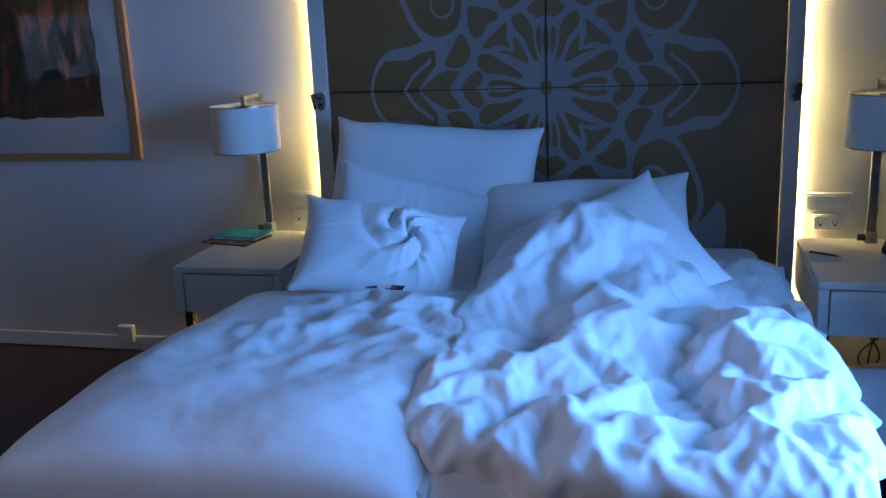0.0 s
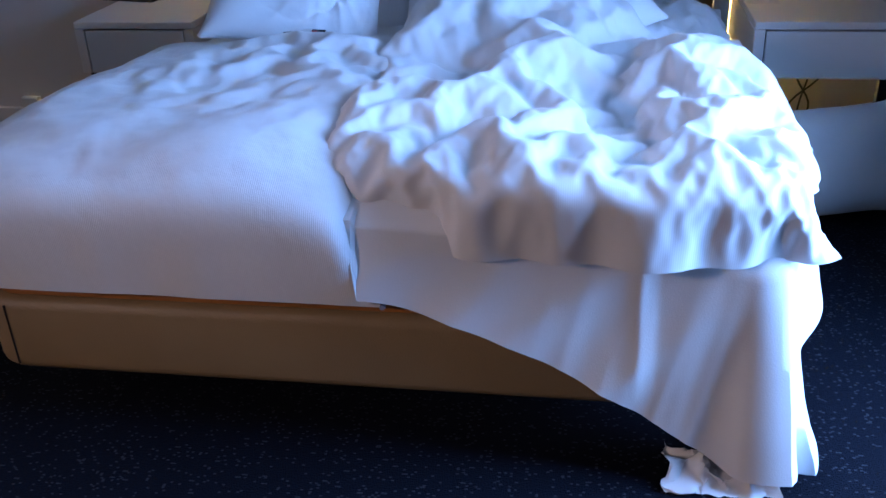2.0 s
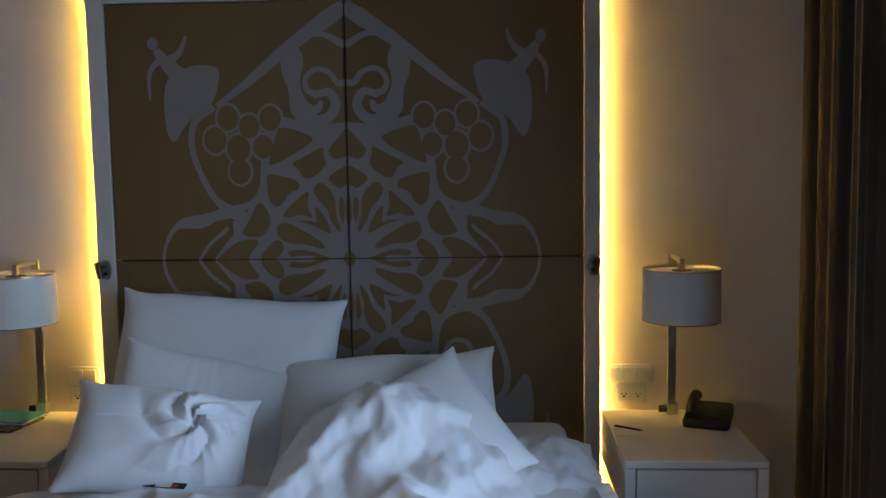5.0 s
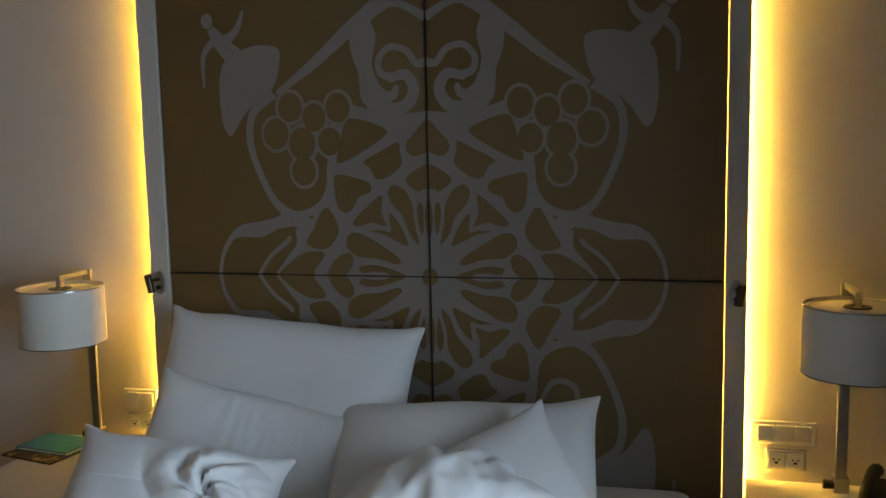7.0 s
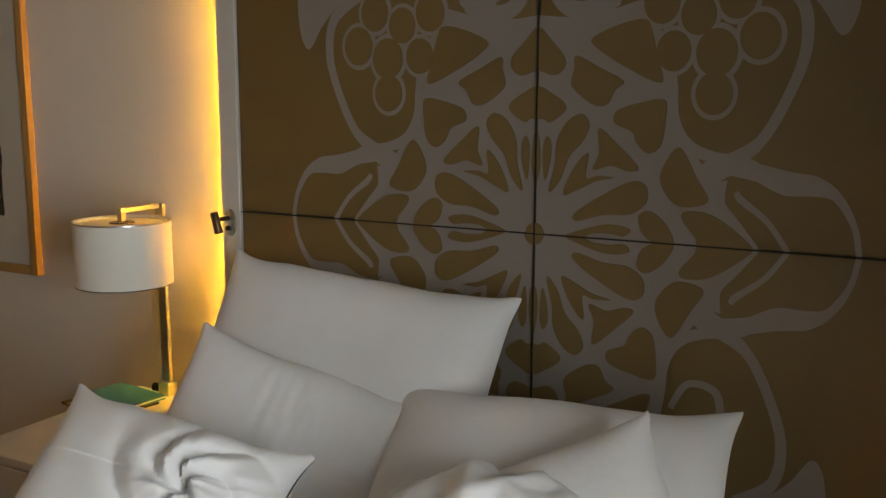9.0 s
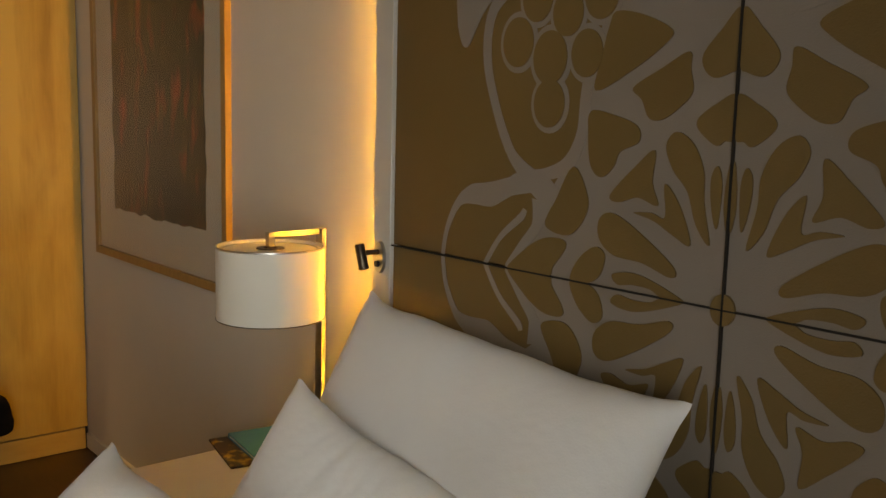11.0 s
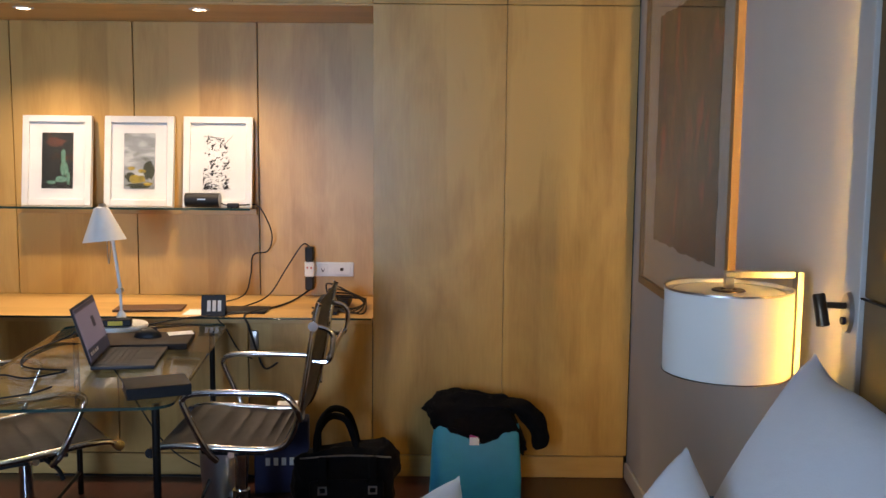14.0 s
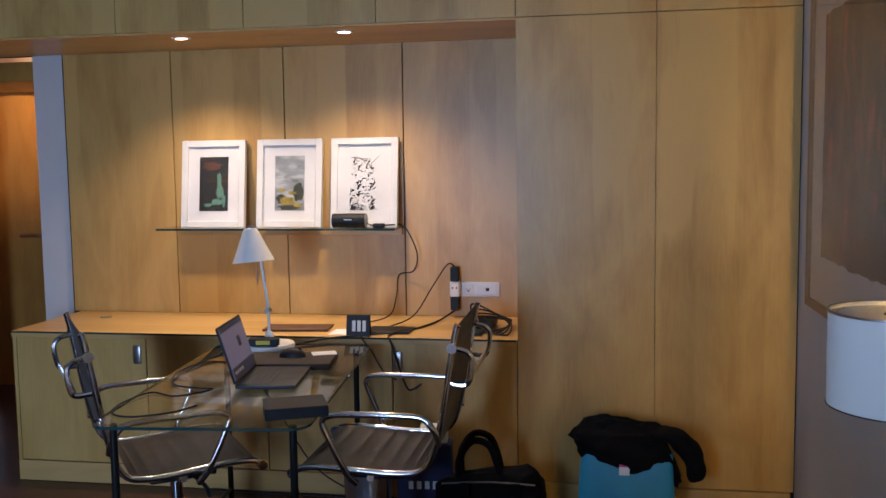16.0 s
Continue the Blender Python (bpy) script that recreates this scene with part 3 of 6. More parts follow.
# dark cells of the rosette
cell((-0.003, 0.505), (-0.037, 0.473), (-0.068, 0.437), (-0.068, 0.413), (-0.047, 0.395), (-0.017, 0.402), (-0.002, 0.417))
cell((-0.101, 0.438), (-0.154, 0.412), (-0.215, 0.379), (-0.195, 0.358), (-0.179, 0.327), (-0.153, 0.322), (-0.12, 0.34), (-0.09, 0.37), (-0.096, 0.408))
cell((-0.263, 0.518), (-0.206, 0.509), (-0.142, 0.48), (-0.153, 0.456), (-0.221, 0.413), (-0.305, 0.377), (-0.293, 0.441), (-0.279, 0.493))
cell((-0.002, 0.363), (-0.037, 0.35), (-0.07, 0.327), (-0.071, 0.307), (-0.036, 0.281), (-0.019, 0.288), (-0.002, 0.295))
cell((-0.315, 0.334), (-0.258, 0.327), (-0.206, 0.309), (-0.201, 0.28), (-0.242, 0.261), (-0.255, 0.234), (-0.283, 0.212), (-0.31, 0.232), (-0.319, 0.287))
cell((-0.135, 0.274), (-0.115, 0.299), (-0.08, 0.28), (-0.056, 0.234), (-0.052, 0.18), (-0.037, 0.111), (-0.066, 0.143), (-0.086, 0.197), (-0.119, 0.234))
cell((-0.028, 0.244), (-0.019, 0.221), (-0.019, 0.176), (-0.025, 0.139), (-0.037, 0.181), (-0.039, 0.225))
cell((-0.003, 0.250), (-0.010, 0.215), (-0.011, 0.170), (-0.003, 0.140))
cell((-0.162, 0.265), (-0.204, 0.233), (-0.258, 0.179), (-0.237, 0.167), (-0.194, 0.179), (-0.15, 0.168), (-0.164, 0.208))
cell((-0.135, 0.206), (-0.101, 0.169), (-0.076, 0.105), (-0.113, 0.118), (-0.155, 0.139), (-0.2, 0.15), (-0.161, 0.153), (-0.131, 0.148))
cell((-0.279, 0.132), (-0.245, 0.142), (-0.181, 0.11), (-0.11, 0.061), (-0.114, 0.041), (-0.178, 0.059), (-0.244, 0.065), (-0.28, 0.094))
cell((-0.355, 0.225), (-0.317, 0.169), (-0.324, 0.126), (-0.363, 0.091), (-0.424, 0.105), (-0.397, 0.158))
cell((-0.53, 0.002), (-0.475, 0.05), (-0.426, 0.076), (-0.378, 0.078), (-0.371, 0.06), (-0.402, 0.02), (-0.412, 0.002), (-0.484, 0.001))
cell((-0.35, 0.001), (-0.33, 0.046), (-0.291, 0.074), (-0.267, 0.06), (-0.277, 0.021), (-0.306, 0.001))
cell((-0.230, 0.010), (-0.242, 0.028), (-0.193, 0.036), (-0.134, 0.022), (-0.084, 0.001), (-0.130, 0.001), (-0.155, 0.012), (-0.195, 0.014))
# dark heart of the flower
polygon_prism([(0.024 * math.cos(2 * math.pi * k / 24), CZ + 0.028 * math.sin(2 * math.pi * k / 24)) for k in range(24)], FRONT[2], 0.001, over_bm)
# side leaves and chevrons
motif(ribbon_pts([(-0.752, 0.0), (-0.738, 0.066), (-0.700, 0.128), (-0.652, 0.150), (-0.595, 0.154), (-0.535, 0.175), (-0.47, 0.190)], (0.013, 0.014, 0.022, 0.048, 0.058, 0.042, 0.05)), 0)
motif(ribbon_pts([(-0.606, 0.0), (-0.560, 0.064), (-0.500, 0.112), (-0.488, 0.130)], (0.013, 0.014, 0.018, 0.012)), 0)
motif(ribbon_pts([(-0.533, 0.0), (-0.490, 0.056), (-0.452, 0.098), (-0.440, 0.150)], (0.024, 0.022, 0.030, 0.060)), 0)
motif(ribbon_pts([(-0.40, 0.150), (-0.440, 0.178), (-0.480, 0.192), (-0.530, 0.190)], (0.05, 0.06, 0.045, 0.02)), 0)
# long stem from the leaf up past the grapes, and the scroll inside it
motif(ribbon_pts([(-0.47, 0.195), (-0.535, 0.246), (-0.588, 0.347), (-0.618, 0.450), (-0.604, 0.545), (-0.53, 0.612)], (0.045, 0.026, 0.024, 0.026, 0.028, 0.05)), 0)
motif(ribbon_pts([(-0.320, 0.44), (-0.333, 0.365), (-0.340, 0.290), (-0.372, 0.232), (-0.435, 0.207), (-0.50, 0.205)], (0.03, 0.028, 0.028, 0.034, 0.026, 0.02)), 0)
# grapes
for gx, gz, gw in ((-0.470, 0.561, 1.0), (-0.386, 0.526, 0.95), (-0.302, 0.556, 1.0), (-0.522, 0.475, 1.05), (-0.430, 0.441, 1.1), (-0.333, 0.446, 0.95), (-0.428, 0.350, 1.0)):
    ring = [(0.052 * gw * math.cos(2 * math.pi * k / 28), 0.060 * gw * math.sin(2 * math.pi * k / 28)) for k in range(28)]
    motif([(gx + x, gz + z) for x, z in ring], 0, both=False)
    motif([(gx + x * 0.80, gz + z * 0.81) for x, z in ring], 1, both=False)
motif(ribbon_pts([(-0.27, 0.555), (-0.20, 0.535), (-0.10, 0.512), (0.0, 0.515)], (0.03, 0.028, 0.04, 0.05)), 0, both=False)
# crown: roof lines, horns and scrolls
motif(ribbon_pts([(0.0, 0.985), (-0.060, 0.942), (-0.164, 0.872), (-0.274, 0.789), (-0.387, 0.697), (-0.515, 0.608)], (0.05, 0.070, 0.056, 0.046, 0.036, 0.016)), 0, both=False)
motif(ribbon_pts([(-0.225, 0.815), (-0.165, 0.868), (-0.085, 0.877), (0.0, 0.832)], (0.03, 0.022, 0.022, 0.034)), 0, both=False)
motif(closed_curve([(-0.245, 0.84), (-0.188, 0.833), (-0.165, 0.773), (-0.181, 0.695), (-0.156, 0.623), (-0.115, 0.590), (-0.135, 0.546), (-0.214, 0.57), (-0.227, 0.663), (-0.252, 0.741)]), 0, both=False)
motif(ribbon_pts([(0.0, 0.692), (-0.033, 0.690), (-0.066, 0.731), (-0.12, 0.743), (-0.158, 0.706), (-0.152, 0.663), (-0.114, 0.647)], (0.032, 0.024, 0.022, 0.022, 0.022, 0.024, 0.03)), 0, both=False)
motif(ribbon_pts([(-0.128, 0.640), (-0.070, 0.655), (-0.042, 0.607), (-0.072, 0.556), (-0.135, 0.546), (-0.196, 0.572)], (0.024, 0.036, 0.040, 0.042, 0.046, 0.04)), 0, both=False)
motif(ribbon_pts([(-0.150, 0.585), (-0.112, 0.592), (-0.098, 0.622)], (0.03, 0.034, 0.014)), 0, both=False)
# winged leaf at the upper corners and its mirror low down
motif(closed_curve([(-0.649, 0.749), (-0.58, 0.768), (-0.506, 0.755), (-0.504, 0.697), (-0.530, 0.625), (-0.594, 0.579), (-0.642, 0.533), (-0.685, 0.472), (-0.713, 0.507), (-0.723, 0.604), (-0.715, 0.683), (-0.695, 0.723)]), 0)
motif(ribbon_pts([(-0.655, 0.725), (-0.706, 0.777), (-0.746, 0.830)], (0.075, 0.056, 0.028)), 0)
motif(ribbon_pts([(-0.701, 0.785), (-0.653, 0.818), (-0.625, 0.883)], (0.040, 0.026, 0.008)), 0)
motif(ribbon_pts([(-0.728, 0.795), (-0.775, 0.741), (-0.778, 0.635)], (0.028, 0.020, 0.008)), 0)
motif([(-0.758 + 0.021 * math.cos(2 * math.pi * k / 20), 0.855 + 0.025 * math.sin(2 * math.pi * k / 20)) for k in range(20)], 0)
# low scroll beside the pillow
for sx in (1, -1):
    polygon_prism([(sx * x, CZ - z) for x, z in ribbon_pts([(-0.36, 0.40), (-0.40, 0.335), (-0.465, 0.345), (-0.475, 0.41), (-0.43, 0.44)], (0.016, 0.018, 0.02, 0.018, 0.016))], FRONT[0] - 0.0026, 0.001, light_bm)
part("floral_print", light_bm, MOTIF, hb, "pale grey floral print", smooth=False)
part("flower_heart", over_bm, PANEL, hb, smooth=False)
part("seam_piping", boxes((-0.0017, 0.0017, -0.0076, 0.0, 0.31, PT - 0.004)), SEAM, hb, "dark upright seam", smooth=False)
part("seam_piping", boxes((-PW, PW2, -0.0072, 0.0, CZ - 0.0014, CZ + 0.0014)), SEAM, hb, "dark cross seam", smooth=False)

for s in (-1, 1):
    rl = thing("reading_lamp", pose(-0.985 if s < 0 else 0.956, -0.008, CZ - 0.035), "small bronze swivel reading lamp on the headboard frame", "reading lamp", "reading lamps")
    pl = bmesh.new()
    bmesh.ops.create_cone(pl, cap_ends=True, segments=24, radius1=0.026, radius2=0.024, depth=0.008, matrix=pose(0, -0.005, 0, 90) @ Matrix.Diagonal((0.9, 1.6, 1, 1)))
    part("back_plate", pl, STEEL, rl)
    part("switch", rod((0, -0.008, -0.016), (0, -0.016, -0.016), 0.008), BLACK, rl)
    part("arm", rod((0, -0.008, 0.014), (0.006 * s, -0.044, 0.014), 0.0065), BRONZE, rl)
    head = lathe([(0.0005, -0.038), (0.0125, -0.038), (0.0155, -0.036), (0.0155, -0.030), (0.0145, -0.029), (0.0145, 0.034), (0.012, 0.038), (0.0005, 0.038)], 24)
    part("head", head, BRONZE, rl, "dark bronze swivel head", m=pose(0.008 * s, -0.054, 0.004, 8, 8 * s, 0) @ Matrix.Scale(0.86, 4))

# ---- wall sockets ----


def socket_face(x, z, parent, holes=True):
    f = part("face", boxes((x - 0.026, x + 0.026, -0.013, -0.008, z - 0.026, z + 0.026), bevel=0.002), PLASTIC, parent)
    if holes:
        bm = bmesh.new()
        bmesh.ops.create_cone(bm, cap_ends=True, segments=20, radius1=0.018, radius2=0.018, depth=0.002, matrix=pose(x, -0.0135, z, 90))
        part("recess", bm, TRIM, f)
        hl = bmesh.new()
        for dx in (-0.008, 0.008):
            bmesh.ops.create_cone(hl, cap_ends=True, segments=8, radius1=0.003, radius2=0.003, depth=0.002, matrix=pose(x + dx, -0.0150, z + 0.002, 90))
        bmesh.ops.create_cone(hl, cap_ends=True, segments=8, radius1=0.004, radius2=0.004, depth=0.002, matrix=pose(x, -0.0150, z - 0.008, 90) @ Matrix.Diagonal((1.5, 1, 1, 1)))
        part("holes", hl, BLACK, f)


for cx, n_switch in ((-1.131, 2), (1.108, 3)):
    sw = thing("switch_plate", pose(cx, NY, 0.775), "white plate with rocker switches on the wall", "light switch", "bedside switch plates")
    w = 0.028 * n_switch + 0.012
    part("plate", boxes((-w, w, -0.008, 0, -0.038, 0.038), bevel=0.003), PLASTIC, sw)
    for k in range(n_switch):
        x = (k - (n_switch - 1) / 2) * 0.054
        part("rocker", boxes((x - 0.025, x + 0.025, -0.013, -0.008, -0.026, 0.026), bevel=0.002), PLASTIC, sw)
    so = thing("wall_socket", pose(cx + 0.008 * (1 if cx > 0 else 0), NY, 0.690), "white double wall socket", "socket", "bedside sockets")
    part("plate", boxes((-0.060, 0.060, -0.008, 0, -0.034, 0.034), bevel=0.003), PLASTIC, so)
    for x in (-0.028, 0.028):
        socket_face(x, 0, so)
low = thing("wall_socket", pose(-2.13, NY - 0.016, 0.088), "white low wall socket above the baseboard", "socket")
part("plate", boxes((-0.042, 0.042, -0.020, 0.016, -0.042, 0.042), bevel=0.004), PLASTIC, low)
part("recess", rod((0, -0.0205, 0), (0, -0.0215, 0), 0.019), TRIM, low)

# ---- bed ----
bed = thing("bed", pose(0, -1.05, 0), "low bed base padded in beige leather with rounded corners", "bed")


def rounded_slab(x0, x1, y0, y1, z0, z1, r, edge):
    bm = bmesh.new()
    pts = []
    for cx, cy, a0 in ((x1 - r, y1 - r, 0), (x0 + r, y1 - r, 90), (x0 + r, y0 + r, 180), (x1 - r, y0 + r, 270)):
        for k in range(7):
            a = radians(a0 + 15 * k)
            pts.append((cx + r * math.cos(a), cy + r * math.sin(a)))
    f = bm.faces.new([bm.verts.new((x, y, z0)) for x, y in pts])
    top = bmesh.ops.extrude_face_region(bm, geom=[f])
    for v in top["geom"]:
        if isinstance(v, bmesh.types.BMVert):
            v.co.z = z1
    if edge:
        es = [e for e in bm.edges if abs(e.verts[0].co.z - e.verts[1].co.z) < 1e-5]
        bmesh.ops.bevel(bm, geom=es, offset=edge, segments=3, affect="EDGES", profile=0.5)
    return bm


part("padded_base", rounded_slab(-0.955, 0.862, -1.05, 1.04, 0.145, 0.345, 0.10, 0.03), LEATHER, bed)
# thin slab that carries the painted warm light of the base's top
part("deck", rounded_slab(-0.93, 0.84, -1.028, 1.03, 0.346, 0.360, 0.09, 0.004), WARM_TOP, bed, "base top coloured orange for the warm light on it")
for x in (-0.868, 0.774):
    part("corner_seam", boxes((x, x + 0.003, -1.0512, -1.046, 0.165, 0.325)), SEAM, bed, "dark stitched seam", smooth=False)
part("plinth", boxes((-0.70, 0.70, -0.75, 0.95, 0.0, 0.144)), SEAM, bed, "dark recessed plinth")
tagged(part("mattress", rounded_slab(-0.88, 0.845, -2.03, -0.012, 0.363, 0.605, 0.07, 0.045), SHEET), "thick white mattress in a fitted sheet", "mattress")


def pull(p, q, length, k):
    """Moves two sets of points towards their true distance."""
    d = q - p
    l = np.linalg.norm(d, axis=-1, keepdims=True) + 1e-9
    c = 0.5 * k * (l - length) / l * d
    p += c
    q -= c


def gap(p, q):
    return np.linalg.norm(q - p, axis=-1, keepdims=True)


def cloth_links(flat, grow_u, grow_v, bend):
    """Slices of neighbours in a grid of cloth with their lengths: along, across, diagonal and two apart."""
    links = []
    s = slice
    for k in (0, 1):
        for a, b, g in (((s(k, -1, 2), s(None)), (s(k + 1, None, 2), s(None)), grow_u), ((s(None), s(k, -1, 2)), (s(None), s(k + 1, None, 2)), grow_v)):
            n = min(flat[a].shape[0], flat[b].shape[0]), min(flat[a].shape[1], flat[b].shape[1])
            links.append((a, b, n, gap(flat[a][:n[0], :n[1]], flat[b][:n[0], :n[1]]) * g[a][:n[0], :n[1]], 1.0))
    both = (grow_u + grow_v) / 2
    for a, b in (((s(0, -1), s(0, -1)), (s(1, None), s(1, None))), ((s(1, None), s(0, -1)), (s(0, -1), s(1, None)))):
        n = flat[a].shape[:2]
        links.append((a, b, n, gap(flat[a], flat[b]) * both[a], 0.6))
    for a, b, g in (((s(0, -2), s(None)), (s(2, None), s(None)), grow_u), ((s(None), s(0, -2)), (s(None), s(2, None)), grow_v)):
        n = flat[a].shape[:2]
        links.append((a, b, n, gap(flat[a], flat[b]) * g[a], bend))
    return links


def tighten(p, links):
    for a, b, n, length, k in links:
        pull(p[a][:n[0], :n[1]], p[b][:n[0], :n[1]], length, k)


def finer(p):
    """The grid with a point more between any two."""
    q = np.empty((2 * p.shape[0] - 1, p.shape[1], p.shape[2]))
    q[::2], q[1::2] = p, (p[1:] + p[:-1]) / 2
    r = np.empty((q.shape[0], 2 * p.shape[1] - 1, p.shape[2]))
    r[:, ::2], r[:, 1::2] = q, (q[:, 1:] + q[:, :-1]) / 2
    return evened(r)


def evened(p, passes=1):
    """The grid with each point drawn to its neighbours, its edge kept."""
    for _ in range(passes):
        q = p.copy()
        q[1:-1, 1:-1] = (4 * p[1:-1, 1:-1] + 2 * (p[2:, 1:-1] + p[:-2, 1:-1] + p[1:-1, 2:] + p[1:-1, :-2]) + p[2:, 2:] + p[:-2, :-2] + p[2:, :-2] + p[:-2, 2:]) / 16
        for e in (0, -1):
            q[1:-1, e] = (2 * p[1:-1, e] + p[2:, e] + p[:-2, e]) / 4
            q[e, 1:-1] = (2 * p[e, 1:-1] + p[e, 2:] + p[e, :-2]) / 4
        p = q
    return p


def buckle(p, rng, growth, steps, bend, hold):
    """Lets a cover that is too large for its place fall into folds about the shape p; growth(x, y) gives its excess along and across."""
    base = p.copy()
    gu, gv = growth(p[..., 0:1], p[..., 1:2])
    links = cloth_links(base, 1 + gu, 1 + gv, bend)
    cell_size = float(np.mean(gap(p[:-1], p[1:])))
    p = p + rng.normal(0, 0.10 * cell_size, p.shape) * (0.3, 0.3, 1.0)
    for _ in range(steps):
        tighten(p, links)
        p += hold * (base - p)
    return p


def grid_mesh(p):
    bm = bmesh.new()
    nu, nv = p.shape[:2]
    rows = [[bm.verts.new(p[i, j]) for j in range(nv)] for i in range(nu)]
    for i in range(nu - 1):
        for j in range(nv - 1):
            bm.faces.new((rows[i][j], rows[i + 1][j], rows[i + 1][j + 1], rows[i][j + 1]))
    return bm


def soft_ridge(x, y, z):
    """Rounded fold crests, about -0.4 to 0.6."""
    n = noise.noise(Vector((x, y, z)))
    return 0.6 - 1.55 * math.sqrt(n * n + 0.0012)


def duvet(x0, x1, y0, y1, top, hems, seed, n, shape, label, material, levels, wave=1.0):
    """A puffy cover lying on the bed: hems are the heights at the left, right, foot and head edges; levels are the folds, large to small."""
    hl, hr, hf, hh = hems

    def place(u, v):
        a, b = math.sin((u - 0.5) * math.pi) * 0.35 + (2 * u - 1) * 0.65, math.sin((v - 0.5) * math.pi) * 0.35 + (2 * v - 1) * 0.65
        ea, eb = 1 - abs(a) ** 6, 1 - abs(b) ** 6
        x, y = x0 + (x1 - x0) * (a + 1) / 2, y0 + (y1 - y0) * (b + 1) / 2
        dx, dy, dz = shape(a, b, x, y)
        wa, wb = abs(a) ** 8, abs(b) ** 8
        hem_a, hem_b = (hl if a < 0 else hr), (hf if b < 0 else hh)
        if b < 0:
            hem_a += (hem_b - hem_a) * max(0.0, min(1.0, (-b - 0.55) / 0.35))
        hem = (hem_a * (wa + 1e-4) + hem_b * (wb + 1e-4)) / (wa + wb + 2e-4)
        f = max(0.0, ea * eb) ** 0.42
        x, y = x + dx, y + dy
        z = hem + (top + dz + 0.040 * fbm(x * 2.2, y * 2.2, seed + 3, 2) - hem) * f
        hang = 1 - f
        curl = (0.030 * math.sin(math.pi * min(1, hang * 1.2)) - 0.055 * hang ** 4)
        if b < 0 and abs(b) > 0.6:
            y -= curl
        if abs(a) > 0.6:
            x += math.copysign(curl, a) * (1 if a < 0 else 0.4)
        x += wave * 0.02 * fbm(y * 5, z * 6, seed) * hang * (1 if abs(a) > 0.9 else 0)
        y += wave * 0.022 * fbm(x * 5, z * 6, seed + 1) * hang * (1 if b < -0.9 else 0)
        return (x, y, z)

    p = np.array([[place(i / n, j / n) for j in range(n + 1)] for i in range(n + 1)])
    rng = np.random.default_rng(int(seed))
    for k, (growth, steps, bend, hold) in enumerate(levels):
        p = buckle(finer(p) if k else p, rng, growth, steps, bend, hold)
    rows_off = np.exp(-np.arange(p.shape[1]) / (0.028 * p.shape[1]))[None, :, None]
    p = evened(p * (1 - rows_off) + evened(p, 40) * rows_off)
    bm = grid_mesh(p)
    rim = [e for e in bm.edges if e.is_boundary]
    ext = bmesh.ops.extrude_edge_only(bm, edges=rim)
    cx, cy = (x0 + x1) / 2, (y0 + y1) / 2
    for v in ext["geom"]:
        if isinstance(v, bmesh.types.BMVert):
            v.co.x, v.co.y = v.co.x + (0.05 if v.co.x < cx else -0.05), v.co.y + (0.05 if v.co.y < cy else -0.05)
            v.co.z += 0.006
    ob = part("duvet", bm, material)
    ob.data.polygons.foreach_set("use_smooth", np.ones(len(ob.data.polygons), dtype=bool))
    return tagged(ob, label, "duvet"), p


def bump_at(x, y, cx, cy, rx, ry):
    return np.exp(-(((x - cx) / rx) ** 2 + ((y - cy) / ry) ** 2))


def left_shape(a, b, x, y):
    return (0.05 * (1 - b) * (1 if a < -0.5 else 0) * a, 0.0, -0.03 * max(0, b) - 0.05 * max(0, -a - 0.3))


def left_pull(amount, spread):
    """Excess of cloth gathered round the middle of the cover."""
    def growth(x, y):
        g = amount * (0.12 + bump_at(x, y, -0.36, -1.35, spread, spread * 0.9))
        return g, g
    return growth


spread_duvet, rim_points = duvet(-1.02, 0.025, -2.20, -0.86, 0.715, (0.43, 0.60, 0.405, 0.62), 11.0, 18, left_shape,
      "plump white ribbed duvet spread over one half of the bed", LINEN_RIB,
      [(left_pull(0.035, 0.42), 40, 0.25, 0.02), (left_pull(0.060, 0.34), 50, 0.25, 0.02), (left_pull(0.085, 0.32), 50, 0.28, 0.025), (left_pull(0.040, 0.36), 40, 0.32, 0.035)], 0.25)


def right_shape(a, b, x, y):
    foot = max(0.0, -b) ** 2
    dy = 0.27 * foot * max(0, -a) ** 1.5 + 0.10 * foot * max(0, a) ** 3
    heap = 0.17 * math.exp(-(((x - 0.20) / 0.30) ** 2 + ((y + 0.70) / 0.30) ** 2)) + 0.05 * math.exp(-(((x - 0.66) / 0.3) ** 2 + ((y + 1.45) / 0.3) ** 2))
    vale = -0.08 * math.exp(-(((x - 0.52) / 0.13) ** 2 + ((y + 1.62) / 0.30) ** 2)) - 0.05 * math.exp(-(((x - 0.12) / 0.10) ** 2 + ((y + 1.35) / 0.25) ** 2))
    return (-0.05 * max(0, a) * max(0, b), dy, heap + vale - 0.14 * math.exp(-(((x - 0.80) / 0.24) ** 2 + ((y + 0.95) / 0.45) ** 2)))


def right_folds(amount, low, side):
    """Excess of cloth, more of it towards the foot (low) and the window side."""
    def growth(x, y):
        f = np.clip((-1.30 - y) / 0.5, 0, 1)
        hem = np.clip((y + 2.21) / 0.10, 0.15, 1)
        g = hem * amount * (1 + low * f + side * f * np.clip((x - 0.30) / 0.3, 0, 1))
        return g, 0.7 * g
    return growth


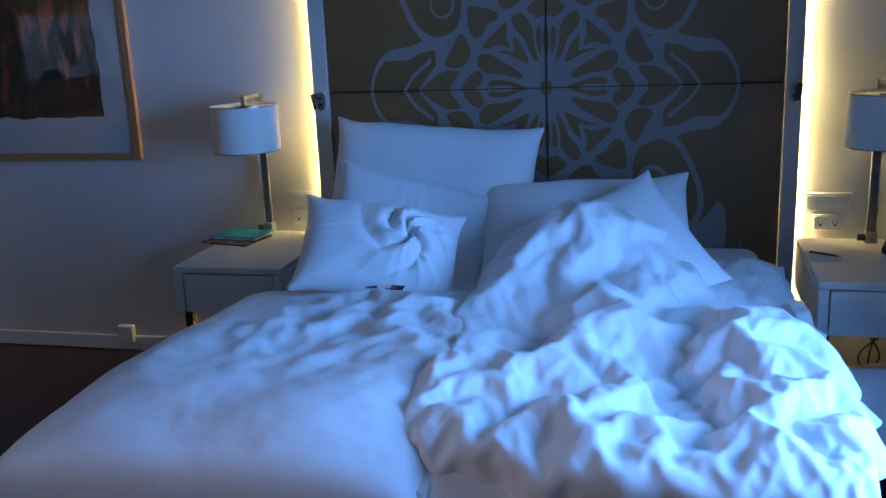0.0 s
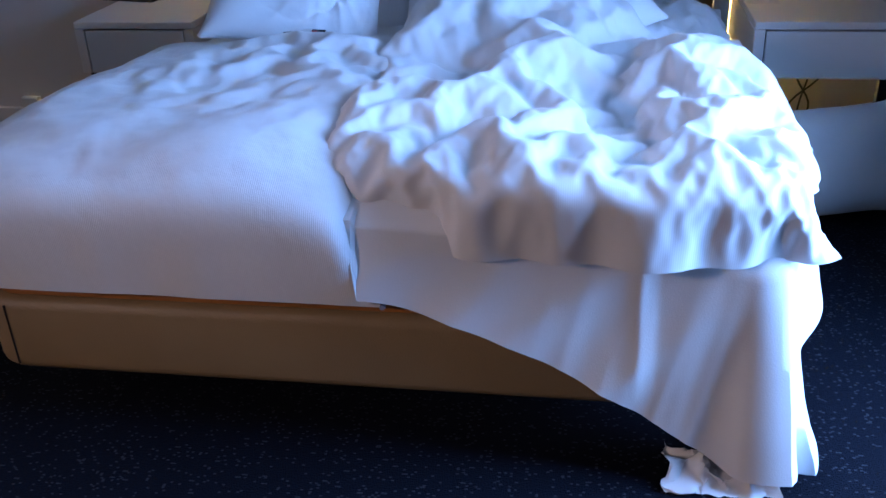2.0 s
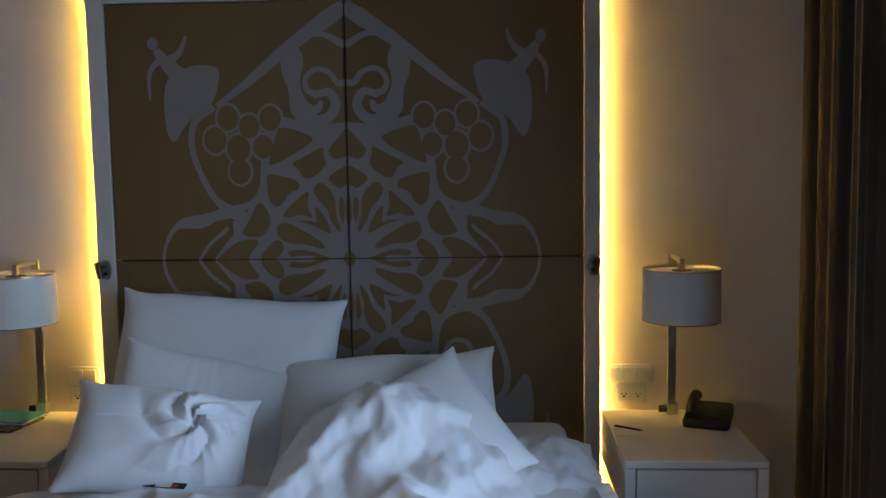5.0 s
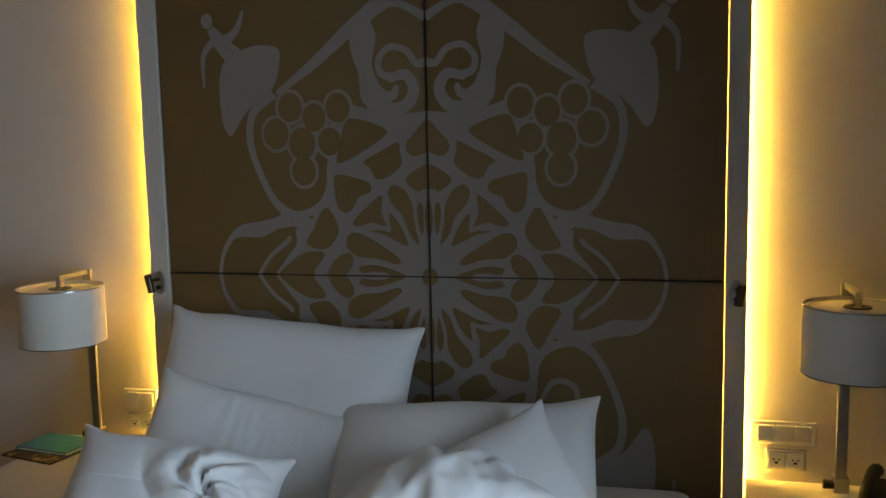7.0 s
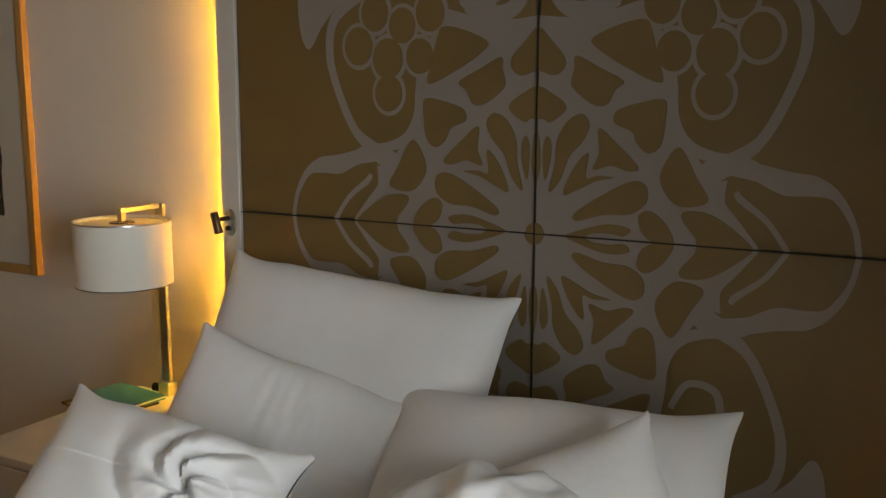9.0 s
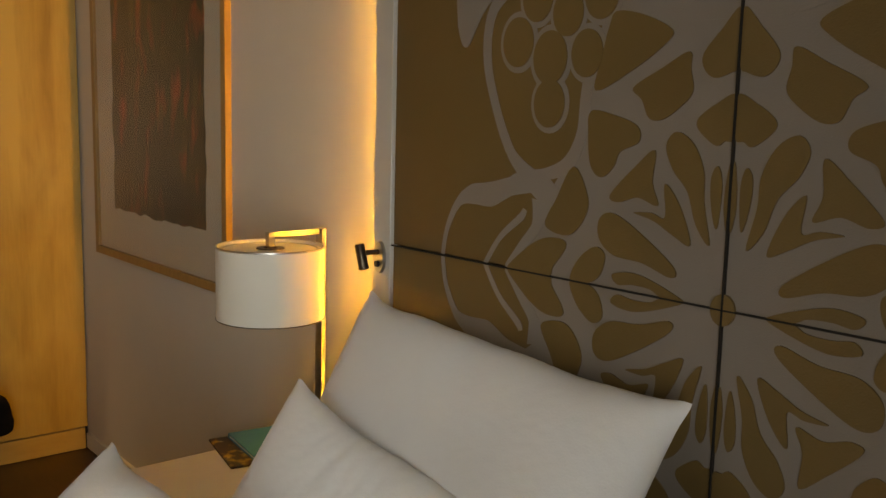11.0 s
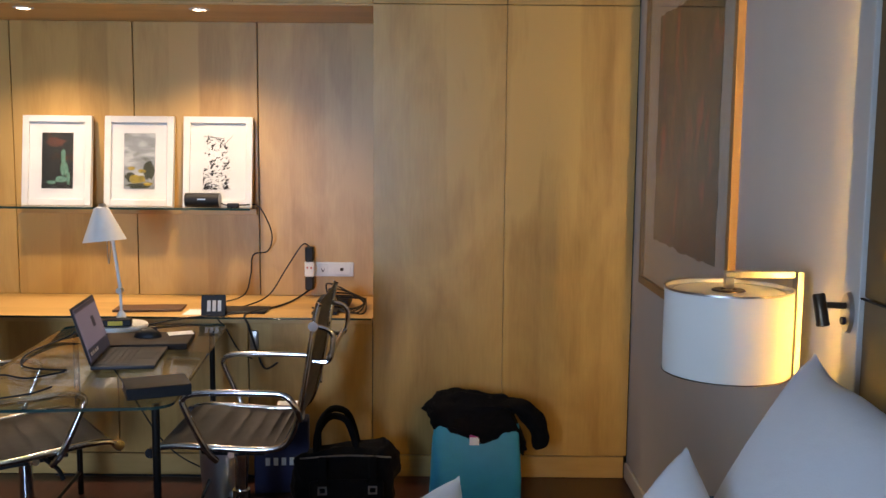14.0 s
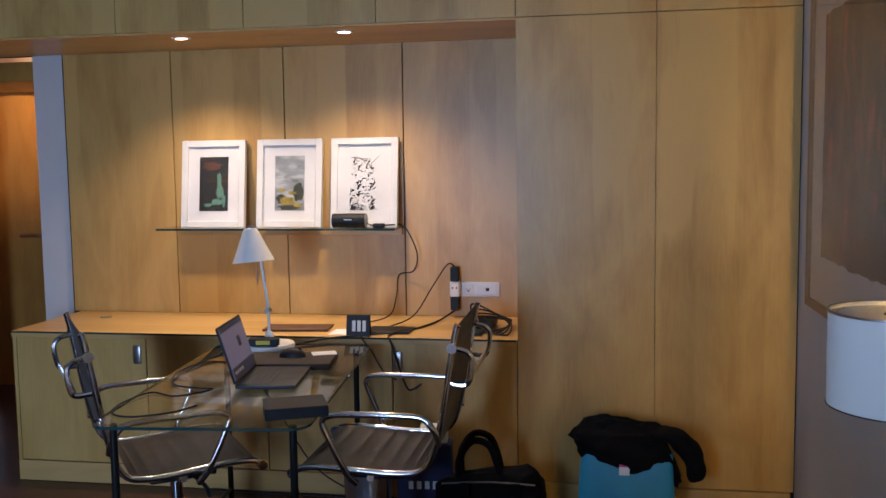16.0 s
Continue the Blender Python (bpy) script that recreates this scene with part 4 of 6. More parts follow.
duvet(-0.09, 0.905, -2.235, -0.45, 0.745, (0.62, 0.60, 0.540, 0.66), 23.0, 16, right_shape,
      "crumpled white ribbed duvet heaped over the other half of the bed", LINEN_CREASED,
      [(right_folds(0.055, 0.0, 0.0), 40, 0.25, 0.02), (right_folds(0.070, 0.1, 0.0), 60, 0.25, 0.015), (right_folds(0.055, 0.6, 0.1), 60, 0.30, 0.022),
       (right_folds(0.032, 0.9, 0.5), 50, 0.32, 0.035), (right_folds(0.015, 1.3, 1.5), 30, 0.28, 0.06)])

part("edge_seam", tube([rim_points[-1, k] + (0.004, -0.003, 0.0) for k in range(0, 46, 5)], 0.006, 8), mat("grey_piping", (0.30, 0.29, 0.34), rough=0.8), spread_duvet, "grey piped edge")

# loose sheet that hangs over the foot corner to the carpet


def sheet_drop(u, v):
    s = u * 1.86 - 0.06
    if s < 0.775:
        x, y, nx, ny = s * 0.805 / 0.775, -2.055, 0.0, -1.0
    elif s < 0.875:
        t = (s - 0.775) / 0.10 * math.pi / 2
        x, y, nx, ny = 0.805 + 0.02 * math.sin(t), -2.055 + 0.02 * (1 - math.cos(t)), math.sin(t), -math.cos(t)
    else:
        x, y, nx, ny = 0.825, -2.035 + (s - 0.875), 1.0, 0.0
    hem = 0.50 + 0.08 * min(0, s) if s < 0 else 0.42 - 0.375 * max(0, min(1, s / 0.76)) ** 1.45 if s < 0.76 else (0.045 if s < 0.90 else 0.045 + 0.50 * min(1, (s - 0.90) / 0.75) ** 0.45)
    z = 0.615 - (0.615 - hem) * v
    side = 1.5 if s > 0.83 else 0.08
    waves = 0.030 * math.sin(s * 13 + 1.0) + 0.020 * math.sin(s * 29 + 2 * v) + 0.020 * fbm(s * 4, z * 2.5, 3.0)
    pleat = 0.035 * math.exp(-((s - 0.80) / 0.05) ** 2) - 0.03 * math.exp(-((s - 0.90) / 0.04) ** 2)
    out = 0.012 + 0.05 * min(1, v * 5) + (0.03 * v + side * (waves + 0.02) * v ** 0.8) + pleat * v + 0.016 * soft_ridge(s * 3.5 - z * 3.5, z * 1.2 + s, 9.0) * v ** 0.7 + 0.012 * soft_ridge(s * 14 - z * 3, z * 1.2, 4.0) * v * max(0, min(1, s / 0.7)) ** 3
    out += (0.022 * math.exp(-abs(s - 0.565) / 0.018) - 0.012 * math.exp(-abs(s - 0.60) / 0.03)) * v ** 0.5 * (1 - v) + 0.045 * math.exp(-abs(s - 0.815) / 0.022) * v
    return (x + nx * out, y + ny * out, z)


loose = tagged(part("bed_sheet", sheet_grid(260, 48, sheet_drop), SHEET), "loose white sheet slipped off the foot corner of the bed", "bed sheet")


def crumple(u, v):
    x = 0.66 + 0.24 * u
    y = -2.07 - 0.13 * v + 0.02 * fbm(u * 5, v * 4, 2)
    z = 0.006 + 0.07 * math.sin(math.pi * v) * (0.4 + 0.6 * ridge(u * 3, v * 3, 5)) * (1 - 0.3 * u)
    return (x + 0.02 * fbm(u * 6, v * 6, 8), y, max(0.004, z))


part("fallen_end", sheet_grid(40, 24, crumple), SHEET, loose, "crumpled sheet end lying on the carpet")


def inflate(w, h, t, rng, n=56, steps=150, slack=0.02):
    """Two sheets of cloth sewn at the edge and filled to the thickness t."""
    u = np.linspace(-0.5, 0.5, n + 1)
    flat = np.zeros((n + 1, n + 1, 3))
    flat[..., 0], flat[..., 1] = w * u[:, None], h * u[None, :]
    loose = np.full((n + 1, n + 1, 1), 1 + slack)
    links = cloth_links(flat, loose, loose, 0.10)
    rim = np.ones((n + 1, n + 1), dtype=bool)
    rim[1:-1, 1:-1] = False
    dome = ((1 - (2 * u[:, None]) ** 2) * (1 - (2 * u[None, :]) ** 2)) ** 0.5
    sides = []
    for s in (1, -1):
        p = flat + rng.normal(0, 0.002, flat.shape)
        p[..., 2] += s * 0.3 * t * dome
        sides.append(p)
    for _ in range(steps):
        top, low = sides
        thick = top[n // 2, n // 2, 2] - low[n // 2, n // 2, 2]
        push = 0.02 * max(-0.5, 1 - thick / t)
        for s, p in zip((1, -1), sides):
            du, dv = np.gradient(p, axis=0), np.gradient(p, axis=1)
            nrm = np.cross(du, dv)
            p += s * push * nrm / (np.linalg.norm(nrm, axis=-1, keepdims=True) + 1e-9)
            tighten(p, links)
        mid = (top[rim] + low[rim]) / 2
        top[rim], low[rim] = mid, mid
    top, low = sides
    spread = np.ptp(top[..., 0]), np.ptp(top[..., 1])
    for p in sides:
        p[..., 0] *= w / spread[0]
        p[..., 1] *= h / spread[1]
    return sides


def pillow(m, w, h, t, seed, label, knot=None, slack=0.04, group="pillows on the bed"):
    """A pillow of width w, height h and thickness t, its face towards local z; knot: centre and size of a twisted gather."""
    rng = np.random.default_rng(int(seed * 10))
    sides = []
    for p in inflate(w, h, t, rng, slack=slack):
        p = finer(p)
        q = buckle(p, rng, lambda x, y: (np.full(x.shape, 0.5 * slack), np.full(x.shape, 0.5 * slack)), 30, 0.35, 0.05)
        for e in (0, -1):
            q[e], q[:, e] = p[e], p[:, e]
        sides.append(evened(q))
    sides[1][0], sides[1][-1], sides[1][:, 0], sides[1][:, -1] = sides[0][0], sides[0][-1], sides[0][:, 0], sides[0][:, -1]
    bm = bmesh.new()
    for s, p in zip((1, -1), sides):
        nu, nv = p.shape[:2]
        rows = []
        for i in range(nu):
            row = []
            for j in range(nv):
                x, y, z = p[i, j]
                if knot and s > 0:
                    kx, ky, kr = knot
                    d, ang = math.hypot(x - kx, y - ky), math.atan2(y - ky, x - kx)
                    g = math.exp(-(d / kr) ** 2)
                    spin = ang * 2.5 + 4.0 * d / kr + 1.2 * fbm(x * 5, y * 5, seed)
                    z += g * (0.048 * abs(math.sin(spin)) * min(1, d / 0.03) + 0.012) - 0.030 * math.exp(-(d / 0.022) ** 2) + 0.012 * math.exp(-(d / (2.2 * kr)) ** 2) * soft_ridge(ang * 3, d * 4, seed)
                bend = 0.03 * fbm(x * 2.5, y * 2.5, seed + 5, 1)
                row.append(bm.verts.new((x, y + 0.012 * fbm(x * 4, y * 4, seed + 9, 2), z + bend)))
            rows.append(row)
        for i in range(nu - 1):
            for j in range(nv - 1):
                bm.faces.new((rows[i][j], rows[i + 1][j], rows[i + 1][j + 1], rows[i][j + 1]))
    bmesh.ops.remove_doubles(bm, verts=bm.verts[:], dist=0.0004)
    ob = part("pillow", bm, LINEN, m=m)
    ob.data.polygons.foreach_set("use_smooth", np.ones(len(ob.data.polygons), dtype=bool))
    return tagged(ob, label, "pillow", group)


def lean(corner_l, corner_r, depth):
    """Pose of a pillow from its two upper corners and the way its lower edge lies from the upper one."""
    a, b, d = Vector(corner_l), Vector(corner_r), Vector(depth)
    x = (b - a).normalized()
    z = x.cross(-d).normalized()
    y = z.cross(x)
    c = (a + b) / 2 + d / 2
    return Matrix(((x.x, y.x, z.x, c.x), (x.y, y.y, z.y, c.y), (x.z, y.z, z.z, c.z), (0, 0, 0, 1)))


P1 = ((-0.885, -0.135, 1.155), (-0.032, -0.09, 1.092))
pillow(lean(P1[0], P1[1], (0.02, -0.26, -0.52)), 0.87, 0.62, 0.20, 1.0, "large white pillow propped against the headboard")
pillow(lean((-0.78, -0.395, 0.99), (-0.21, -0.33, 0.86), (0.06, -0.22, -0.38)), 0.68, 0.50, 0.15, 2.0, "soft white pillow leaning on the larger one", slack=0.05)
pillow(lean((-0.758, -0.80, 0.945), (-0.25, -0.70, 0.86), (0.05, -0.24, -0.25)), 0.58, 0.40, 0.20, 3.0, "white pillow with a twisted bunched case", (0.10, 0.03, 0.135), 0.04)
pillow(lean((-0.205, -0.28, 0.90), (0.58, -0.22, 0.935), (0.0, -0.34, -0.30)), 0.80, 0.48, 0.17, 4.0, "white pillow slumped low against the headboard")
pillow(lean((-0.06, -0.66, 0.775), (0.43, -0.44, 0.985), (0.26, -0.31, -0.30)), 0.58, 0.54, 0.17, 5.0, "white pillow tipped on its corner over the duvet")
pillow(lean((1.00, -0.70, 0.335), (1.50, -0.60, 0.355), (0.01, -0.13, -0.30)), 0.57, 0.40, 0.25, 6.0, "white pillow fallen on the carpet by the bed", group="pillows on the floor")
pillow(pose(1.30, -0.42, 0.12, 20, -6, 14), 0.60, 0.42, 0.16, 7.0, "second white pillow fallen under the nightstand", group="pillows on the floor")
tag = thing("pillow_tag", pose(-0.42, -1.03, 0.705, 18, 0, -10), "dark printed tag poking from the pillowcase", "tag")
part("strip", boxes((-0.075, 0.075, -0.012, 0.012, -0.001, 0.001)), BLACK, tag, smooth=False)
part("patch", boxes((-0.02, 0.03, -0.011, 0.011, 0.001, 0.002)), PAPER, tag, "white patch", smooth=False)
part("red_patch", boxes((0.032, 0.05, -0.011, 0.004, 0.001, 0.002)), REDMARK, tag, "red patch", smooth=False)

# ---- nightstands ----
for s in (-1, 1):
    x0, x1 = (-1.44, -0.975) if s < 0 else (0.995, 1.47)
    ns = thing("nightstand", pose((x0 + x1) / 2, -0.27, 0), "white lacquered wall-hung nightstand with one drawer and dark leg", "nightstand", "nightstands")
    hw, y0, y1 = (x1 - x0) / 2, -0.335, 0.30
    part("top", boxes((-hw, hw, y0, y1, 0.606, 0.632), bevel=0.003), WHITE, ns)
    part("side_panel", boxes((-hw, -hw + 0.035, y0, y1, 0.44, 0.6055), bevel=0.002), WHITE, ns)
    part("side_panel", boxes((hw - 0.035, hw, y0, y1, 0.44, 0.6055), bevel=0.002), WHITE, ns)
    part("bottom", boxes((-hw + 0.036, hw - 0.036, y0 + 0.004, y1, 0.44, 0.458), bevel=0.001), WHITE, ns)
    # solid near-black block gives the gaps round the drawer their shade
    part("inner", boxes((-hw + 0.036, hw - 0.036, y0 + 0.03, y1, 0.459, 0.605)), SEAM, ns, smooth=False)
    part("drawer", boxes((-hw + 0.040, hw - 0.040, y0 + 0.002, y0 + 0.022, 0.444, 0.600), bevel=0.002), WHITE, ns)
    for lx in (-hw + 0.012, hw - 0.05):
        part("leg", boxes((lx, lx + 0.035, y0 + 0.03, y0 + 0.065, 0.0, 0.4395), bevel=0.002), DARKLEG, ns, "dark metal leg")


def bedside_lamp(px, py, sx, sy):
    lamp = thing("table_lamp", pose(px, py, 0.6325), "bedside lamp with white drum shade on a square steel stem", "table lamp", "bedside lamps")
    part("stem", boxes((sx - 0.016, sx + 0.016, sy - 0.007, sy + 0.007, 0.0, 0.632), bevel=0.001), STEEL, lamp)
    part("foot", boxes((sx - 0.022, sx + 0.022, sy - 0.022, sy + 0.022, 0.0, 0.045), bevel=0.002), STEEL, lamp)
    part("knob", rod((sx - 0.05, sy - 0.01, 0.022), (sx - 0.02, sy - 0.01, 0.022), 0.014), BLACK, lamp)
    L = math.hypot(sx, sy)
    arm = boxes((-0.009, 0.009, -0.010, L - 0.011, 0.617, 0.632), (-0.009, 0.009, -0.010, 0.010, 0.592, 0.617), bevel=0.001)
    part("arm", arm, STEEL, lamp, m=pose(0, 0, 0, 0, 0, -math.degrees(math.atan2(sx, sy))))
    R = 0.143
    part("shade", lathe([(R - 0.002, 0.400), (R, 0.400), (R, 0.594), (R - 0.002, 0.594), (R - 0.002, 0.400)], 64), SHADE, lamp)
    part("trim_ring", lathe([(R + 0.0004, 0.591), (R + 0.0014, 0.591), (R + 0.0014, 0.5955), (R - 0.003, 0.5955)], 64), STEEL, lamp)
    part("trim_ring", lathe([(R + 0.0004, 0.399), (R + 0.0014, 0.399), (R + 0.0014, 0.402), (R - 0.003, 0.399)], 64), BRONZE, lamp)
    part("diffuser", lathe([(0.0005, 0.586), (R - 0.003, 0.586), (R - 0.003, 0.582), (0.0005, 0.582)], 48), DISC, lamp)
    part("diffuser_rim", lathe([(R - 0.020, 0.5865), (R - 0.019, 0.588), (R - 0.0165, 0.588), (R - 0.0155, 0.5865)], 56), STEEL, lamp)
    part("finial", lathe([(0.016, 0.5875), (0.018, 0.590), (0.036, 0.590), (0.038, 0.5868)], 32), BRONZE, lamp)



bedside_lamp(-1.281, -0.156, -0.002, 0.160)
bedside_lamp(1.266, -0.175, -0.004, 0.150)

bk = thing("magazine", pose(-1.375, -0.155, 0.6325, 0, 0, -12), "glossy brown magazine on the nightstand", "magazine")
part("cover", boxes((-0.12, 0.12, -0.10, 0.10, 0, 0.007), bevel=0.001), MAGAZINE, bk, smooth=False)
bk = thing("book", pose(-1.365, -0.115, 0.640, 0, 0, -8), "thin turquoise book lying on a magazine", "book")
part("cover", boxes((-0.115, 0.115, -0.08, 0.08, 0.010, 0.013), (-0.115, 0.115, -0.08, 0.08, 0, 0.003), (-0.115, -0.111, -0.08, 0.08, 0.003, 0.010)), TEALBOOK, bk, smooth=False)
part("page_block", boxes((-0.110, 0.112, -0.077, 0.077, 0.0032, 0.0098)), PAPER, bk, smooth=False)

ph = thing("telephone", pose(1.375, -0.16, 0.6325, 0, 0, -20), "black desk telephone with handset on the nightstand", "telephone")
bm = boxes((-0.085, 0.085, -0.10, 0.09, 0, 0.035), bevel=0.012, segments=2)
for v in bm.verts:
    v.co.z *= 1 + 0.9 * (v.co.y + 0.1) / 0.19
part("body", bm, BLACK, ph)
part("handset", tube([(-0.055, -0.09, 0.050), (-0.055, -0.05, 0.075), (-0.055, 0.05, 0.090), (-0.055, 0.10, 0.078)], 0.020, 10), BLACK, ph)
for r in range(4):
    for c in range(3):
        x, y = 0.0 + c * 0.024, -0.06 + r * 0.022
        zt = 0.035 * (1 + 0.9 * (y + 0.1) / 0.19)
        part("button", boxes((x - 0.008, x + 0.008, y - 0.007, y + 0.007, zt - 0.002, zt + 0.003)), BLACK, ph, smooth=False)
tagged(part("note_paper", boxes((1.005, 1.115, -0.33, -0.19, 0.6325, 0.6335)), PAPER, smooth=False), "small white notepaper on the nightstand", "paper")
pn = thing("pen", pose(1.065, -0.245, 0.638, 0, 0, -35), "black ballpoint pen on the notepaper", "pen")
part("barrel", rod((-0.06, 0, 0), (0.045, 0, 0), 0.004), BLACK, pn)
part("tip", rod((0.045, 0, 0), (0.06, 0, 0), 0.0035, 0.001), STEEL, pn)
for k in range(3):
    pts = [(1.30 + 0.04 * k, 0.02, 0.44), (1.26 + 0.05 * k, -0.05, 0.30), (1.33 - 0.04 * k, -0.02, 0.15), (1.22 + 0.06 * k, -0.08, 0.02), (1.36, -0.03 * k, 0.012)]
    tagged(part("cable", tube(pts, 0.004, 6), BLACK), "black cable hanging under the nightstand", "cable", "bedside cables")

# ---- curtain ----


# folds seen near the wall; the unseen length is sized to block window light
def curtain_fold(u, v):
    y = -0.02 - 1.77 * u
    d = 0.045 * math.sin(u * 89 + 1.5 * fbm(u * 7, 1)) + 0.020 * math.sin(u * 217)
    x = 1.80 + d * (0.75 + 0.25 * v) - 0.05 * math.exp(-(u / 0.05) ** 2)
    return (x, y, 0.02 + 2.56 * v)


cu = tagged(part("curtain", sheet_grid(320, 8, curtain_fold), CURTAIN), "heavy dark brown curtain hanging in deep folds", "curtain")
cu.modifiers.new("thickness", "SOLIDIFY").thickness = 0.004
tagged(part("trim_curtain_rail", boxes((1.74, 1.86, -4.6, 0.05, 2.585, 2.62)), TRIM), "white curtain rail on the ceiling", "trim", kind="structure")


# unseen second curtain, added to cut the window light to a gap
def curtain_blocker(u, v):
    y = -2.70 - 1.50 * u
    return (1.80 + 0.05 * math.sin(u * 80), y, 0.02 + 2.56 * v)


cu = tagged(part("curtain", sheet_grid(210, 6, curtain_blocker), CURTAIN), "unseen dark brown curtain added to narrow the window light", "curtain")
cu.modifiers.new("thickness", "SOLIDIFY").thickness = 0.004

# ---- large picture on the north wall ----
pic = thing("large_picture", pose(-2.540, NY, 0.962), "large dark abstract print in a slim orange wood frame", "picture")
PWD, PHT, D = 0.615, 1.30, 0.024
part("frame", boxes((-PWD, -PWD + 0.032, -D, 0, 0, PHT), (PWD - 0.032, PWD, -D, 0, 0, PHT), (-PWD + 0.032, PWD - 0.032, -D, 0, 0, 0.032), (-PWD + 0.032, PWD - 0.032, -D, 0, PHT - 0.032, PHT), bevel=0.001), OAK, pic, smooth=False)
part("mat_board", boxes((-PWD + 0.033, PWD - 0.033, -0.010, -0.002, 0.033, PHT - 0.033)), MATBOARD, pic, smooth=False)
bm = bmesh.new()
edge = []
AX0, AX1, AZ0, AZ1 = -0.407, 0.44, 0.205, 1.10
for (xa, za), (xb, zb) in (((AX0, AZ0), (AX1, AZ0)), ((AX1, AZ0), (AX1, AZ1)), ((AX1, AZ1), (AX0, AZ1)), ((AX0, AZ1), (AX0, AZ0))):
    for k in range(40):
        t = k / 40
        j = 0.012 * fbm(xa * 3 + t * 9, za * 5 + t * 7, 2.0)
        edge.append((xa + (xb - xa) * t + (j if xa == xb else 0), za + (zb - za) * t + (j if za == zb else 0)))
polygon_prism(edge, -0.0125, -0.0104, bm)
part("print", bm, ART_DARK, pic, "dark brown and red abstract print", smooth=False)
part("glazing", boxes((-PWD + 0.033, PWD - 0.033, -0.0185, -0.0165, 0.033, PHT - 0.033)), PICGLASS, pic, smooth=False).visible_shadow = False

# ---- desk ----
TX, TY, TR = -2.585, -2.055, 5.5
TL, TW, TZ = 0.67, 0.35, 0.740
tb = thing("glass_table", pose(TX, TY, 0, 0, 0, TR), "clear glass desk with rounded corners on dark steel legs", "table")
part("glass_top", rounded_slab(-TL, TL, -TW, TW, TZ - 0.011, TZ, 0.07, 0.002), TABLEGLASS, tb, "clear glass top")
bm = rounded_slab(-TL, TL, -TW, TW, TZ - 0.0105, TZ - 0.0005, 0.07, 0)
bmesh.ops.delete(bm, geom=[f for f in bm.faces if abs(f.normal.z) > 0.5], context="FACES_ONLY")
for v in bm.verts:
    v.co.x *= 1.0008
    v.co.y *= 1.0012
part("glass_edge", bm, GLASSEDGE, tb, "dark green glass edge")
for lx in (-TL + 0.10, TL - 0.07):
    for ly in (-TW + 0.06, TW - 0.06):
        part("leg", rod((lx, ly, 0), (lx, ly, TZ - 0.0115), 0.0125, seg=20), DARKLEG, tb)
for ly in (-TW + 0.06, TW - 0.06):
    part("rail", rod((-TL + 0.10, ly, 0.10), (TL - 0.07, ly, 0.10), 0.008), DARKLEG, tb)


def chair_profile(t):
    """Side line of the sling: front edge of the seat, bend, top of the back."""
    pts = [(0.255, 0.440), (0.20, 0.462), (0.0, 0.452), (-0.15, 0.448), (-0.225, 0.475), (-0.262, 0.56), (-0.292, 0.70), (-0.315, 0.84), (-0.335, 0.955), (-0.345, 0.985)]
    path = smooth_path([(0, y, z) for y, z in pts], 10)
    f = t * (len(path) - 1)
    k = min(int(f), len(path) - 2)
    return path[k].lerp(path[k + 1], f - k)


